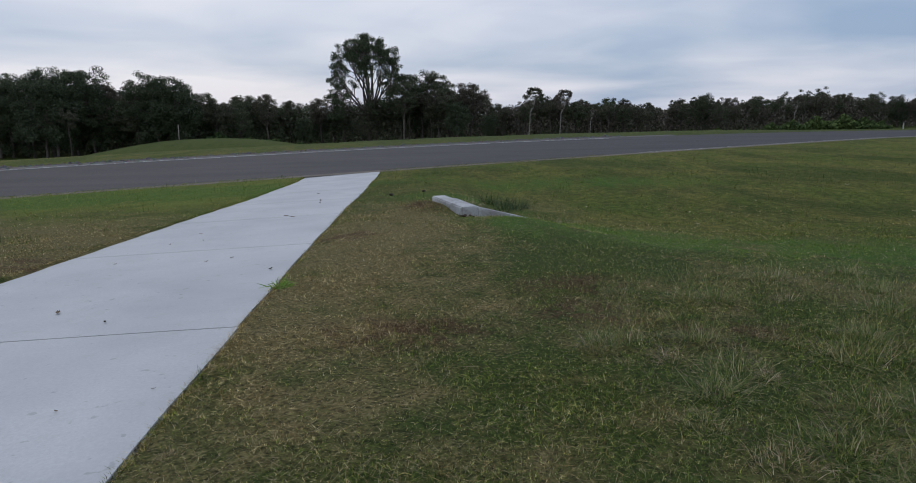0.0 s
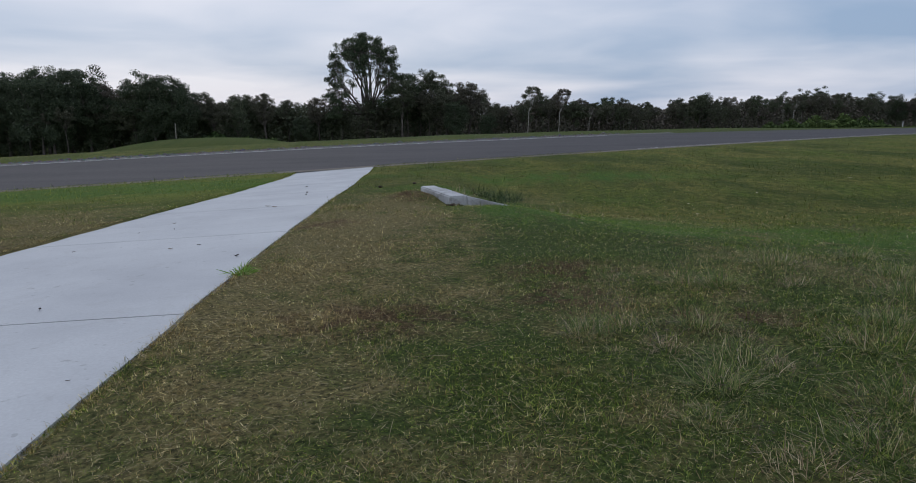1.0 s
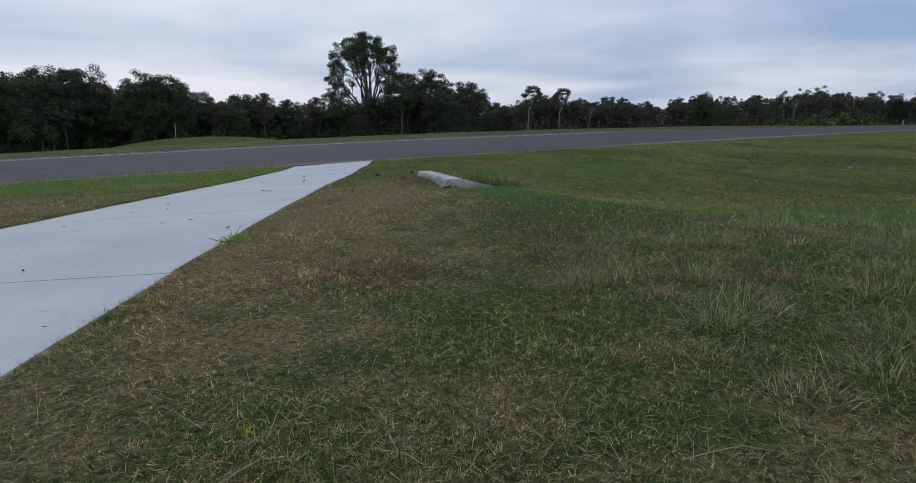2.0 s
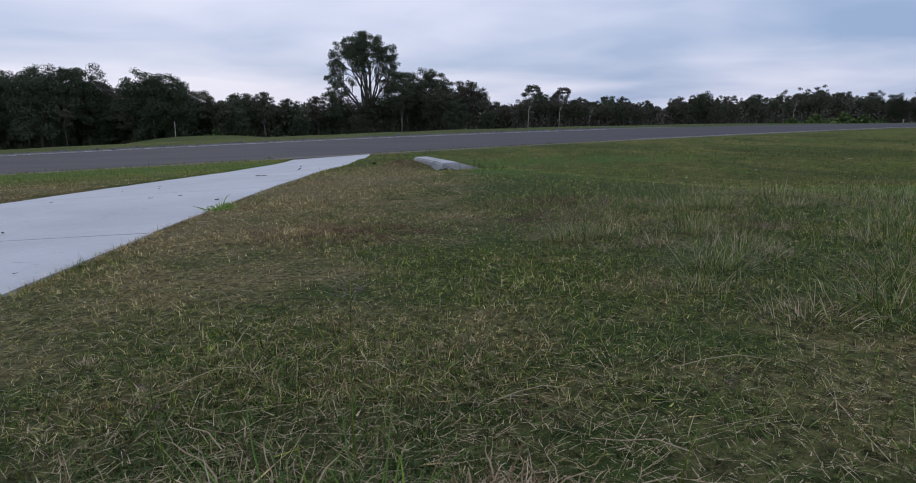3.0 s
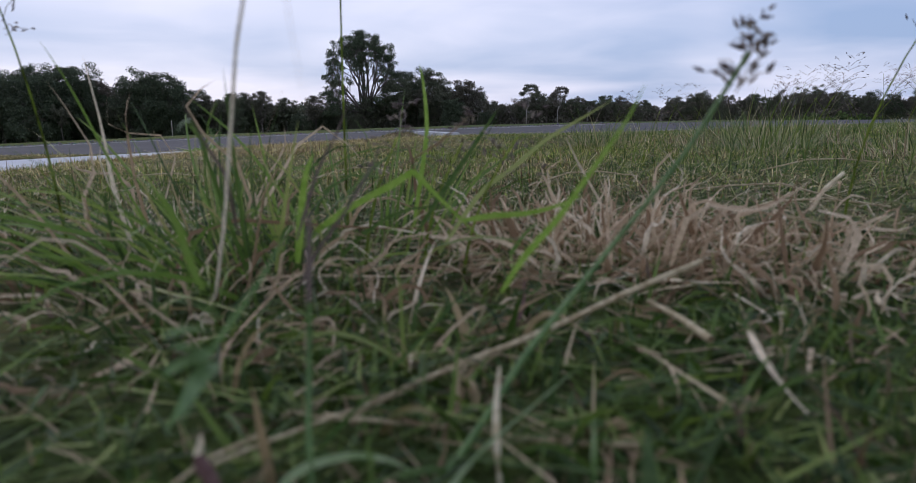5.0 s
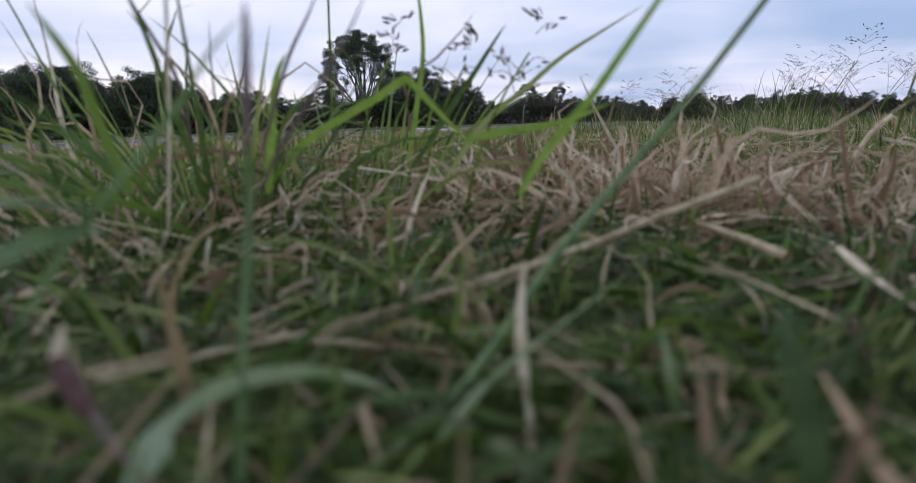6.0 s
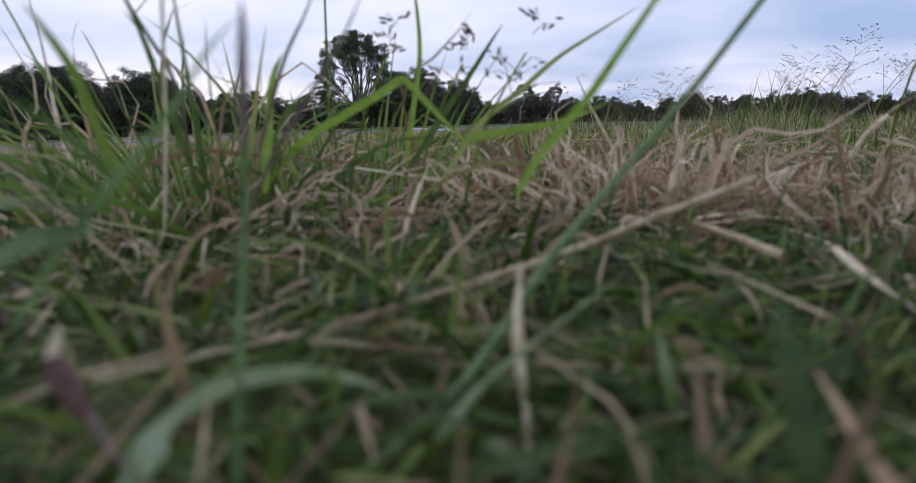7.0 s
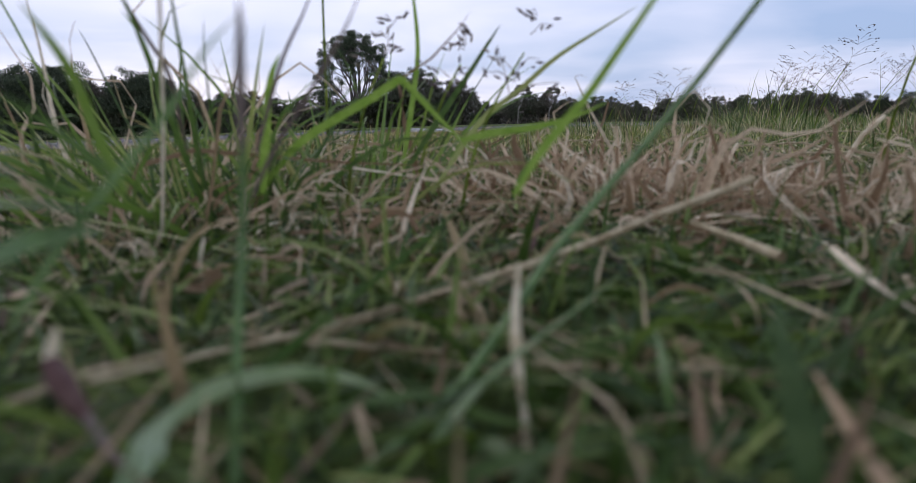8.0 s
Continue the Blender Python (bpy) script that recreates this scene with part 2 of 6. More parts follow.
def green_blade(n, at):
    r = n.math("FRACT", n.math("ADD", island(n), n.add("ShaderNodeObjectInfo").outputs["Random"]))
    return ramp(n, r, [(0.0, (0.045, 0.10, 0.024)), (0.4, (0.11, 0.20, 0.042)), (0.7, (0.20, 0.31, 0.075)), (0.84, (0.34, 0.39, 0.13)), (1.0, (0.56, 0.48, 0.26))]), {"through": 0.35, "spec": 0.4, "rough": 0.5}


def fresh_blade(n, at):
    r = n.math("FRACT", n.math("ADD", island(n), n.add("ShaderNodeObjectInfo").outputs["Random"]))
    streak = n.noise(at, 220.0, 2.0)
    c = ramp(n, r, [(0.0, (0.028, 0.060, 0.014)), (0.3, (0.070, 0.132, 0.026)), (0.6, (0.165, 0.275, 0.045)), (0.82, (0.28, 0.36, 0.082)), (1.0, (0.42, 0.32, 0.16))])
    return n.mix(n.span(streak, 0.4, 0.7, 0.0, 0.3), c, rgb(0.21, 0.29, 0.10)), {"through": 0.4, "spec": 0.35, "rough": 0.5}


def pale_leaf(n, at):
    streak = n.noise(at, 200.0, 2.0)
    return n.mix(n.span(streak, 0.3, 0.7), rgb(0.20, 0.31, 0.13), rgb(0.40, 0.49, 0.30)), {"through": 0.35, "spec": 0.5, "rough": 0.4}


def bud_skin(n, at):
    g = n.noise(at, 500.0, 3.0)
    return n.mix(n.span(g, 0.3, 0.7), rgb(0.085, 0.038, 0.034), rgb(0.17, 0.105, 0.088))


# Tones raised above the leaves' own, so the colour stands in for haze.
def understorey(n, at):
    r = island(n)
    patch = n.span(n.noise(at, 0.22, 3.0, 0.6), 0.35, 0.65)
    a = ramp(n, r, [(0.0, (0.08, 0.068, 0.06)), (0.6, (0.155, 0.122, 0.11)), (1.0, (0.26, 0.21, 0.18))])
    b = ramp(n, r, [(0.0, (0.05, 0.060, 0.036)), (0.6, (0.085, 0.098, 0.058)), (1.0, (0.13, 0.14, 0.09))])
    # scrub of brown stems to the east, dark green growth to the west
    east = n.span(n.add("ShaderNodeSeparateXYZ", {0: at}).outputs[0], -30.0, 12.0)
    deep = n.mix(1.0, b, rgb(0.9, 0.93, 0.88), "MULTIPLY")
    return n.mix(east, deep, n.mix(patch, a, b)), {"through": 0.12, "spec": 0.2, "rough": 0.7}


def straw_blade(n, at):
    r = n.math("FRACT", n.math("ADD", island(n), n.add("ShaderNodeObjectInfo").outputs["Random"]))
    grain = n.noise(at, 400.0, 2.0)
    base = ramp(n, r, [(0.0, (0.17, 0.10, 0.052)), (0.35, (0.46, 0.32, 0.195)), (0.75, (0.74, 0.59, 0.40)), (1.0, (0.88, 0.77, 0.57))])
    return n.mix(n.span(grain, 0.3, 0.7, 0.0, 0.5), base, rgb(0.26, 0.18, 0.11)), {"through": 0.25, "spec": 0.2}


def concrete(n, at):
    big = n.noise(at, 1.3, 5.0, 0.6, 0.3)
    fine = n.noise(at, 90.0, 4.0, 0.7)
    specks = n.span(n.noise(at, 22.0, 2.0, 0.4), 0.70, 0.74)
    c = n.mix(n.span(big, 0.3, 0.7), rgb(0.48, 0.49, 0.51), rgb(0.61, 0.62, 0.63))
    c = n.mix(n.span(n.noise(at, 4.5, 6.0, 0.7, 1.2), 0.56, 0.75, 0.0, 0.35), c, rgb(0.38, 0.37, 0.36))
    c = n.mix(n.span(fine, 0.3, 0.75, 0.0, 0.35), c, rgb(0.34, 0.34, 0.35))
    return n.mix(n.math("MULTIPLY", specks, 0.35), c, rgb(0.22, 0.22, 0.22)), {"bump": fine, "depth": 0.002, "strength": 0.4, "rough": 0.85}


def weathered(n, at):
    c, how = concrete(n, at)
    stain = n.span(n.noise(at, 5.0, 6.0, 0.75, 0.8), 0.44, 0.66, 0.0, 0.75)
    c = n.mix(stain, c, rgb(0.20, 0.19, 0.175))
    return n.mix(n.span(n.noise(at, 28.0, 4.0, 0.7), 0.60, 0.72, 0.0, 0.6), c, rgb(0.12, 0.115, 0.10)), how


def asphalt(n, at):
    big = n.noise(at, 0.35, 4.0, 0.6, 0.5)
    fine = n.noise(at, 70.0, 3.0, 0.8)
    c = n.mix(n.span(big, 0.3, 0.7), rgb(0.031, 0.029, 0.033), rgb(0.050, 0.046, 0.051))
    # wheel tracks and patches along the road
    along = n.add("ShaderNodeMapping", {0: at, 2: (0.0, 0.0, -0.53), 3: (0.10, 1.0, 1.0)}).outputs[0]
    c = n.mix(n.span(n.noise(along, 0.9, 4.0, 0.6, 0.4), 0.42, 0.62, 0.0, 0.6), c, rgb(0.066, 0.060, 0.064))
    return n.mix(n.span(fine, 0.4, 0.75, 0.0, 0.6), c, rgb(0.078, 0.073, 0.076)), {"bump": fine, "depth": 0.006, "rough": 0.85}


def white_paint(n, at):
    worn = n.noise(at, 9.0, 5.0, 0.7)
    return n.mix(n.span(worn, 0.52, 0.72), rgb(0.55, 0.55, 0.56), rgb(0.2, 0.195, 0.2)), {"rough": 0.6}


def gravel(n, at):
    fine = n.add("ShaderNodeTexVoronoi", {"Vector": at, "Scale": 22.0}).outputs["Color"]
    c = n.mix(0.8, fine, rgb(0.14, 0.135, 0.13), "MULTIPLY")
    return n.mix(0.6, c, rgb(0.115, 0.108, 0.104)), {"spec": 0.2}


def bark(n, at):
    r = n.add("ShaderNodeObjectInfo").outputs["Random"]
    patch = n.noise(at, 1.6, 4.0, 0.6)
    pale = n.mix(n.span(patch, 0.4, 0.6), rgb(0.17, 0.15, 0.13), rgb(0.08, 0.068, 0.058))
    return n.mix(n.span(r, 0.2, 0.9, 0.0, 0.7), pale, rgb(0.045, 0.038, 0.033)), {"bump": patch, "depth": 0.05}


def pale_bark(n, at):
    patch = n.noise(at, 1.2, 4.0, 0.6)
    return n.mix(n.span(patch, 0.35, 0.65), rgb(0.44, 0.41, 0.37), rgb(0.20, 0.17, 0.15))


# The lift that haze gives to distant crowns is put into these tones.
def gum_leaf(n, at):
    r = island(n)
    t = n.add("ShaderNodeObjectInfo").outputs["Random"]
    a = ramp(n, r, [(0.0, (0.038, 0.054, 0.028)), (0.6, (0.078, 0.100, 0.052)), (1.0, (0.150, 0.175, 0.095))])
    b = ramp(n, r, [(0.0, (0.062, 0.056, 0.044)), (0.6, (0.115, 0.099, 0.076)), (1.0, (0.19, 0.165, 0.125))])
    return n.mix(t, a, b), {"through": 0.12, "spec": 0.25, "rough": 0.6}


def bush_leaf(n, at):
    r = island(n)
    t = n.add("ShaderNodeObjectInfo").outputs["Random"]
    a = ramp(n, r, [(0.0, (0.02, 0.04, 0.014)), (0.6, (0.045, 0.085, 0.025)), (1.0, (0.09, 0.14, 0.045))])
    b = ramp(n, r, [(0.0, (0.045, 0.07, 0.022)), (0.6, (0.105, 0.155, 0.042)), (1.0, (0.20, 0.26, 0.085))])
    return n.mix(t, a, b), {"through": 0.15, "spec": 0.25}


def stake_wood(n, at):
    g = n.noise(at, 14.0, 4.0)
    return n.mix(n.span(g, 0.3, 0.7), rgb(0.34, 0.30, 0.25), rgb(0.5, 0.46, 0.4))


SOIL = material("turf_ground", soil_colour, 0.95)
BLADE = material("turf_blade", blade_colour, 0.7)
# Darker greens and litter than close_turf, for the blades nearest the landing spot.
LOW_TURF = material("low_turf", lambda n, at: (n.mix(n.span(n.math("FRACT", n.math("MULTIPLY", island(n), 17.31)), 0.78, 0.84), ramp(n, island(n), [(0.0, (0.016, 0.036, 0.007)), (0.5, (0.058, 0.108, 0.018)), (0.85, (0.135, 0.20, 0.034)), (1.0, (0.27, 0.31, 0.09))]), ramp(n, island(n), [(0.0, (0.065, 0.038, 0.019)), (0.5, (0.19, 0.125, 0.065)), (1.0, (0.58, 0.46, 0.28))])), {"through": 0.3, "spec": 0.25}), 0.6)
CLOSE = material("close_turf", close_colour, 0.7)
VERGE = material("verge_blade", verge_colour, 0.8)
RANKG = material("rank_green_blade", lambda n, at: (ramp(n, n.math("FRACT", n.math("ADD", island(n), n.add("ShaderNodeObjectInfo").outputs["Random"])), [(0.0, (0.034, 0.065, 0.014)), (0.45, (0.100, 0.165, 0.032)), (0.75, (0.21, 0.28, 0.066)), (0.88, (0.40, 0.40, 0.15)), (1.0, (0.60, 0.50, 0.26))]), {"through": 0.3, "spec": 0.3}), 0.55)
FRESH = material("fresh_blade", fresh_blade, 0.5)
PALE_LEAF = material("pale_leaf", pale_leaf, 0.4)
BUD = material("bud_skin", bud_skin, 0.7)
UNDER = material("understorey_leaf", understorey, 0.7)
# The shade of the hollow behind the headwall is put into this green.
HOLLOW_SHADE = material("hollow_shade_blade", lambda n, at: (ramp(n, island(n), [(0.0, (0.018, 0.04, 0.012)), (0.6, (0.045, 0.085, 0.022)), (1.0, (0.11, 0.15, 0.05))]), {"through": 0.25, "spec": 0.2}), 0.6)
# Darkened green: shade low between the blades is put into the colour.
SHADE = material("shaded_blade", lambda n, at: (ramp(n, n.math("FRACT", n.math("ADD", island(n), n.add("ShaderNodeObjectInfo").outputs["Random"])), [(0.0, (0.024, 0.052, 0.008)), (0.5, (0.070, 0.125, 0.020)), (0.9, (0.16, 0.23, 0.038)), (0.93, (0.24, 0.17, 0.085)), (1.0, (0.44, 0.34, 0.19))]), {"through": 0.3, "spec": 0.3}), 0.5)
GREEN = material("green_blade", green_blade, 0.5)
STRAW = material("straw_blade", straw_blade, 0.7)
GREAT_GUM = material("great_gum_leaf", lambda n, at: (ramp(n, island(n), [(0.0, (0.030, 0.045, 0.024)), (0.6, (0.060, 0.085, 0.042)), (1.0, (0.13, 0.16, 0.085))]), {"through": 0.15, "spec": 0.25, "rough": 0.6}), 0.6)
DEEP_GUM = material("deep_gum_leaf", lambda n, at: (ramp(n, island(n), [(0.0, (0.032, 0.046, 0.024)), (0.6, (0.060, 0.080, 0.044)), (1.0, (0.115, 0.140, 0.078))]), {"through": 0.12, "spec": 0.25, "rough": 0.6}), 0.6)
PALE_STRAW = material("pale_straw", lambda n, at: (n.mix(n.span(n.noise(at, 240.0, 2.0), 0.35, 0.65), rgb(0.80, 0.72, 0.52), rgb(0.58, 0.48, 0.30)), {"spec": 0.25, "through": 0.25}), 0.6)
PALE_DEAD = material("bleached_leaf", lambda n, at: (ramp(n, n.math("FRACT", n.math("ADD", island(n), n.add("ShaderNodeObjectInfo").outputs["Random"])), [(0.0, (0.15, 0.095, 0.055)), (0.4, (0.36, 0.265, 0.16)), (0.8, (0.58, 0.46, 0.29)), (1.0, (0.78, 0.66, 0.45))]), {"through": 0.3, "spec": 0.2}), 0.7)
STALK = material("dry_stalk", lambda n, at: (n.mix(n.span(n.noise(at, 260.0, 2.0), 0.35, 0.65), rgb(0.55, 0.46, 0.29), rgb(0.31, 0.235, 0.125)), {"spec": 0.25, "through": 0.1}), 0.6)
CONCRETE = material("concrete", concrete)
WEATHERED = material("weathered_concrete", weathered)
ASPHALT = material("asphalt", asphalt)
PAINT = material("road_paint", white_paint)
GRAVEL = material("gravel", gravel, 0.9)
BARK = material("bark", bark, 0.9)
PALE_BARK = material("pale_bark", pale_bark, 0.8)
GUM = material("gum_leaf", gum_leaf)
BUSH = material("bush_leaf", bush_leaf)
STAKE = material("stake_wood", stake_wood, 0.8)

# ---- mesh helpers ----


def mesh_of(name, verts, faces, mat, smooth=False):
    """A mesh from arrays: verts (n, 3) and faces (m, 3) or (m, 4)."""
    verts, faces = np.asarray(verts, np.float32), np.asarray(faces, np.int32)
    me = bpy.data.meshes.new(name)
    k = faces.shape[1]
    me.vertices.add(len(verts))
    me.vertices.foreach_set("co", verts.ravel())
    me.loops.add(faces.size)
    me.loops.foreach_set("vertex_index", faces.ravel())
    me.polygons.add(len(faces))
    me.polygons.foreach_set("loop_start", np.arange(0, faces.size, k, dtype=np.int32))
    me.polygons.foreach_set("loop_total", np.full(len(faces), k, np.int32))
    if smooth:
        me.polygons.foreach_set("use_smooth", np.ones(len(faces), bool))
    me.update(calc_edges=True)
    me.materials.append(mat)
    return me


def put(name, mesh, parent=None, at=None, label="", category="", group="", kind=""):
    ob = new(name, mesh)
    if parent is not None:
        ob.parent = parent
    if at is not None:
        ob.matrix_basis = at
    return tagged(ob, label, category, group, kind)


def from_bm(name, bm, mat):
    me = bpy.data.meshes.new(name)
    bmesh.ops.recalc_face_normals(bm, faces=bm.faces)
    bm.to_mesh(me)
    bm.free()
    me.materials.append(mat)
    return me


def smoothstep(a, b, x):
    t = np.clip((np.asarray(x, float) - a) / (b - a), 0, 1)
    return t * t * (3 - 2 * t)


# ---- the lie of the land ----


def near_edge(x):
    x = np.asarray(x, float)
    c = np.clip(x, -22, 20)
    return 17.54 + 0.597 * c + 0.00212 * c * c + np.where(x > 0, 0.45, 0.50) * (x - c)


def far_edge(x):
    x = np.asarray(x, float)
    c = np.clip(x, -20, 32)
    return 28.6 + 0.541 * c - 0.00357 * c * c + np.where(x > 0, 0.40, 0.55) * (x - c)


def edge_slope(x):
    return 0.597 + 0.00424 * np.clip(x, -22, 20)


def road_z(x):
    x = np.asarray(x, float)
    c = np.clip(x, -20, 28)
    return -0.17 + 0.006 * c - 0.0004 * c * c + (0.006 - 0.0008 * c) * (x - c) * 0.4


def from_road(x, y):
    """Distance on our side of the road's near edge."""
    return (near_edge(x) - y) / np.sqrt(1 + edge_slope(x) ** 2)


def beyond_road(x, y):
    """Distance past the road's far edge."""
    return (y - far_edge(x)) * 0.88


# the footpath: right edge, heading and slabs
PATH_R0, PATH_DIR = np.array([-0.412, 2.986]), np.array([-0.0765, 0.9971])
PATH_N, PATH_W, SLAB = np.array([-0.9971, -0.0765]), 1.70, 2.10
PATH_SINK = 0.014
HW_A, HW_B = np.array([0.195, 7.60]), np.array([0.525, 6.65])
DITCH = np.array([0.945, 0.328])


def lawn_z(x, y):
    d = from_road(x, y)
    rise = np.interp(d, [0, 2, 5, 8.75, 10.4, 12.2, 14, 18, 40], [-0.17, -0.11, 0.03, 0.235, 0.32, 0.385, 0.425, 0.45, 0.5])
    return rise + (road_z(x) + 0.17) * np.exp(-np.maximum(d, 0) / 6)


def ground_z(x, y):
    x, y = np.asarray(x, float), np.asarray(y, float)
    d = from_road(x, y)
    z = lawn_z(x, y)
    # the swale beside the footpath
    lip = np.interp(x, [0.5, 1.2, 1.6, 2.4, 3.0, 6.0, 20.0], [7.5, 6.9, 6.1, 5.1, 4.6, 4.0, 3.8])
    n_ = (x - 0.36) * DITCH[0] + (y - 7.125) * DITCH[1]
    side = smoothstep(0.16, 0.75, n_) * smoothstep(0.2, 1.2, x)
    low = smoothstep(-2.6, 4.8, y - lip) * side
    plain = -0.13 + 0.10 * np.exp(-np.maximum(y - 6.0, 0) / 6.0) * smoothstep(1.0, 3.0, x) + (road_z(x) + 0.17) * np.exp(-np.maximum(d, 0) / 6) + 0.012 * np.maximum(x - 6, 0)
    plain = np.minimum(plain, z)
    z = z + (plain - z) * low
    z = z - 0.01 * np.exp(-((y - lip - 2.4) / 1.2) ** 2) * side * np.exp(-np.maximum(x - 1.0, 0) / 1.6) - 0.16 * np.exp(-(((x - 1.05) / 0.55) ** 2 + ((y - 7.75) / 0.5) ** 2)) * 1.9 - 0.075 * np.exp(-(((x - 0.85) / 0.45) ** 2 + ((y - 6.85) / 0.45) ** 2))
    # gentle unevenness of the turf
    z = z + 0.010 * np.sin(1.7 * x + 0.6) * np.sin(1.3 * y + 1.0) * smoothstep(0.6, 2.5, d)
    # lowered at the landing spot and beside the footpath to fit the camera's view
    z = z - 0.010 * np.exp(-(((x - 0.66) / 0.45) ** 2 + ((y - 1.02) / 0.45) ** 2))
    v = (x - PATH_R0[0]) * PATH_N[0] + (y - PATH_R0[1]) * PATH_N[1]
    z = z - PATH_SINK * (smoothstep(-0.30, 0.0, v) * smoothstep(PATH_W + 0.30, PATH_W, v)) * smoothstep(0.2, 1.0, d)
    # earth heaped behind the culvert headwall
    z = z + 0.10 * np.exp(-(((x - 0.15) / 0.30) ** 2 + ((y - 7.15) / 0.45) ** 2))
    # under the road and beyond it
    bed = road_z(x) - 0.06
    z = np.where(d < 0, road_z(x) - 0.012 + (bed - road_z(x) + 0.012) * smoothstep(0.0, 1.6, -d), z)
    e = beyond_road(x, y)
    verge = road_z(x) - 0.03 + 0.03 * smoothstep(1.5, 6, e)
    z = np.where(e > 0, bed + (verge - bed) * smoothstep(0.0, 1.0, e), z)
    crest = np.interp(x, [0, 18, 30], [7.9, 5.2, 2.4])
    deep = np.interp(x, [-60, -15, 10, 60], [-4.4, -3.9, -3.4, -3.2])
    z = np.where(e > crest, z + (deep - z) * smoothstep(0.0, 20.0, e - crest), z)
    hump = ((x + 31.5) / 15.0) ** 2 + ((y - 84) / 10.0) ** 2
    z = z + 2.5 * np.exp(-(hump**1.3)) * (e > 7.5)
    return z


def spread(lo, hi, fine_lo, fine_hi, fine, grow=1.12):
    a, out, s = fine_hi, [], fine
    while a < hi:
        out.append(a)
        s *= grow
        a += s
    out.append(hi)
    a, low, s = fine_lo, [], fine
    while a > lo:
        low.append(a)
        s *= grow
        a -= s
    low.append(lo)
    return np.array(sorted(set(low)) + list(np.arange(fine_lo + fine, fine_hi - fine / 2, fine)) + out)


def grid_mesh(name, xs, ys, zf, mat):
    X, Y = np.meshgrid(xs, ys)
    V = np.stack([X, Y, zf(X, Y)], -1).reshape(-1, 3)
    nx, ny = len(xs), len(ys)
    i = (np.arange(ny - 1)[:, None] * nx + np.arange(nx - 1)[None]).ravel()
    return mesh_of(name, V, np.stack([i, i + 1, i + nx + 1, i + nx], -1), mat, True)


def path_frame(x, y):
    """Along and across the footpath: across is 0 at its right edge and grows to the left."""
    dx, dy = x - PATH_R0[0], y - PATH_R0[1]
    return dx * PATH_DIR[0] + dy * PATH_DIR[1], dx * PATH_N[0] + dy * PATH_N[1]


def path_xy(u, v):
    return PATH_R0[0] + PATH_DIR[0] * u + PATH_N[0] * v, PATH_R0[1] + PATH_DIR[1] * u + PATH_N[1] * v


def turf_z(x, y):
    """The ground, sunk a little under the footpath."""
    u, v = path_frame(x, y)
    under = smoothstep(-0.02, 0.06, v) * smoothstep(PATH_W + 0.02, PATH_W - 0.06, v) * (from_road(x, y) > -0.3)
    return ground_z(x, y) - 0.05 * under


put("ground", grid_mesh("ground", spread(-420, 420, -3.0, 4.5, 0.06, 1.09), spread(-80, 900, -0.6, 9.0, 0.06, 1.08), turf_z, SOIL),
    label="mown patchy green and straw-coloured turf with a swale", category="ground", kind="structure")


def strip(name, xs, a0, a1, lift, mat, cuts=3):
    """A band that follows the road. a0 and a1 are (share of the road's width, metres more)."""
    fs = np.linspace(0, 1, cuts)
    X, W = np.meshgrid(xs, fs)
    n0, n1 = near_edge(X), far_edge(X)
    y0, y1 = n0 + (n1 - n0) * a0[0] + a0[1] * 1.15, n0 + (n1 - n0) * a1[0] + a1[1] * 1.15
    PY = y0 + (y1 - y0) * W
    Z = road_z(X) + (lift(W) if callable(lift) else lift)
    nx = len(xs)
    i = (np.arange(cuts - 1)[:, None] * nx + np.arange(nx - 1)[None]).ravel()
    return mesh_of(name, np.stack([X, PY, Z], -1).reshape(-1, 3), np.stack([i, i + 1, i + nx + 1, i + nx], -1), mat, True)


RX = np.concatenate([np.arange(-120, -20, 2.0), np.arange(-20, 40, 0.25), np.arange(40, 180, 2.0)])
put("road", strip("road", RX, (0, -0.03), (1, 0.30), 0.012, ASPHALT, 12), label="dark grey worn asphalt road", category="road", kind="structure")
put("far_edge_line", strip("far_edge_line", RX[RX < 8], (1, -0.09), (1, 0.07), 0.017, PAINT), label="worn white painted edge line", category="road marking", kind="structure")
put("near_edge_line", strip("near_edge_line", RX[RX > 6.2], (0, 0.10), (0, 0.145), 0.018, PAINT), label="thin worn white edge line", category="road marking", kind="structure")
put("road_shoulder", strip("road_shoulder", RX[RX < 12], (1, 0.28), (1, 1.7), lambda w: 0.016 + 0.02 * np.sin(w * 3.0) - 0.03 * w, GRAVEL, 6), label="loose grey gravel road shoulder", category="gravel", kind="structure")


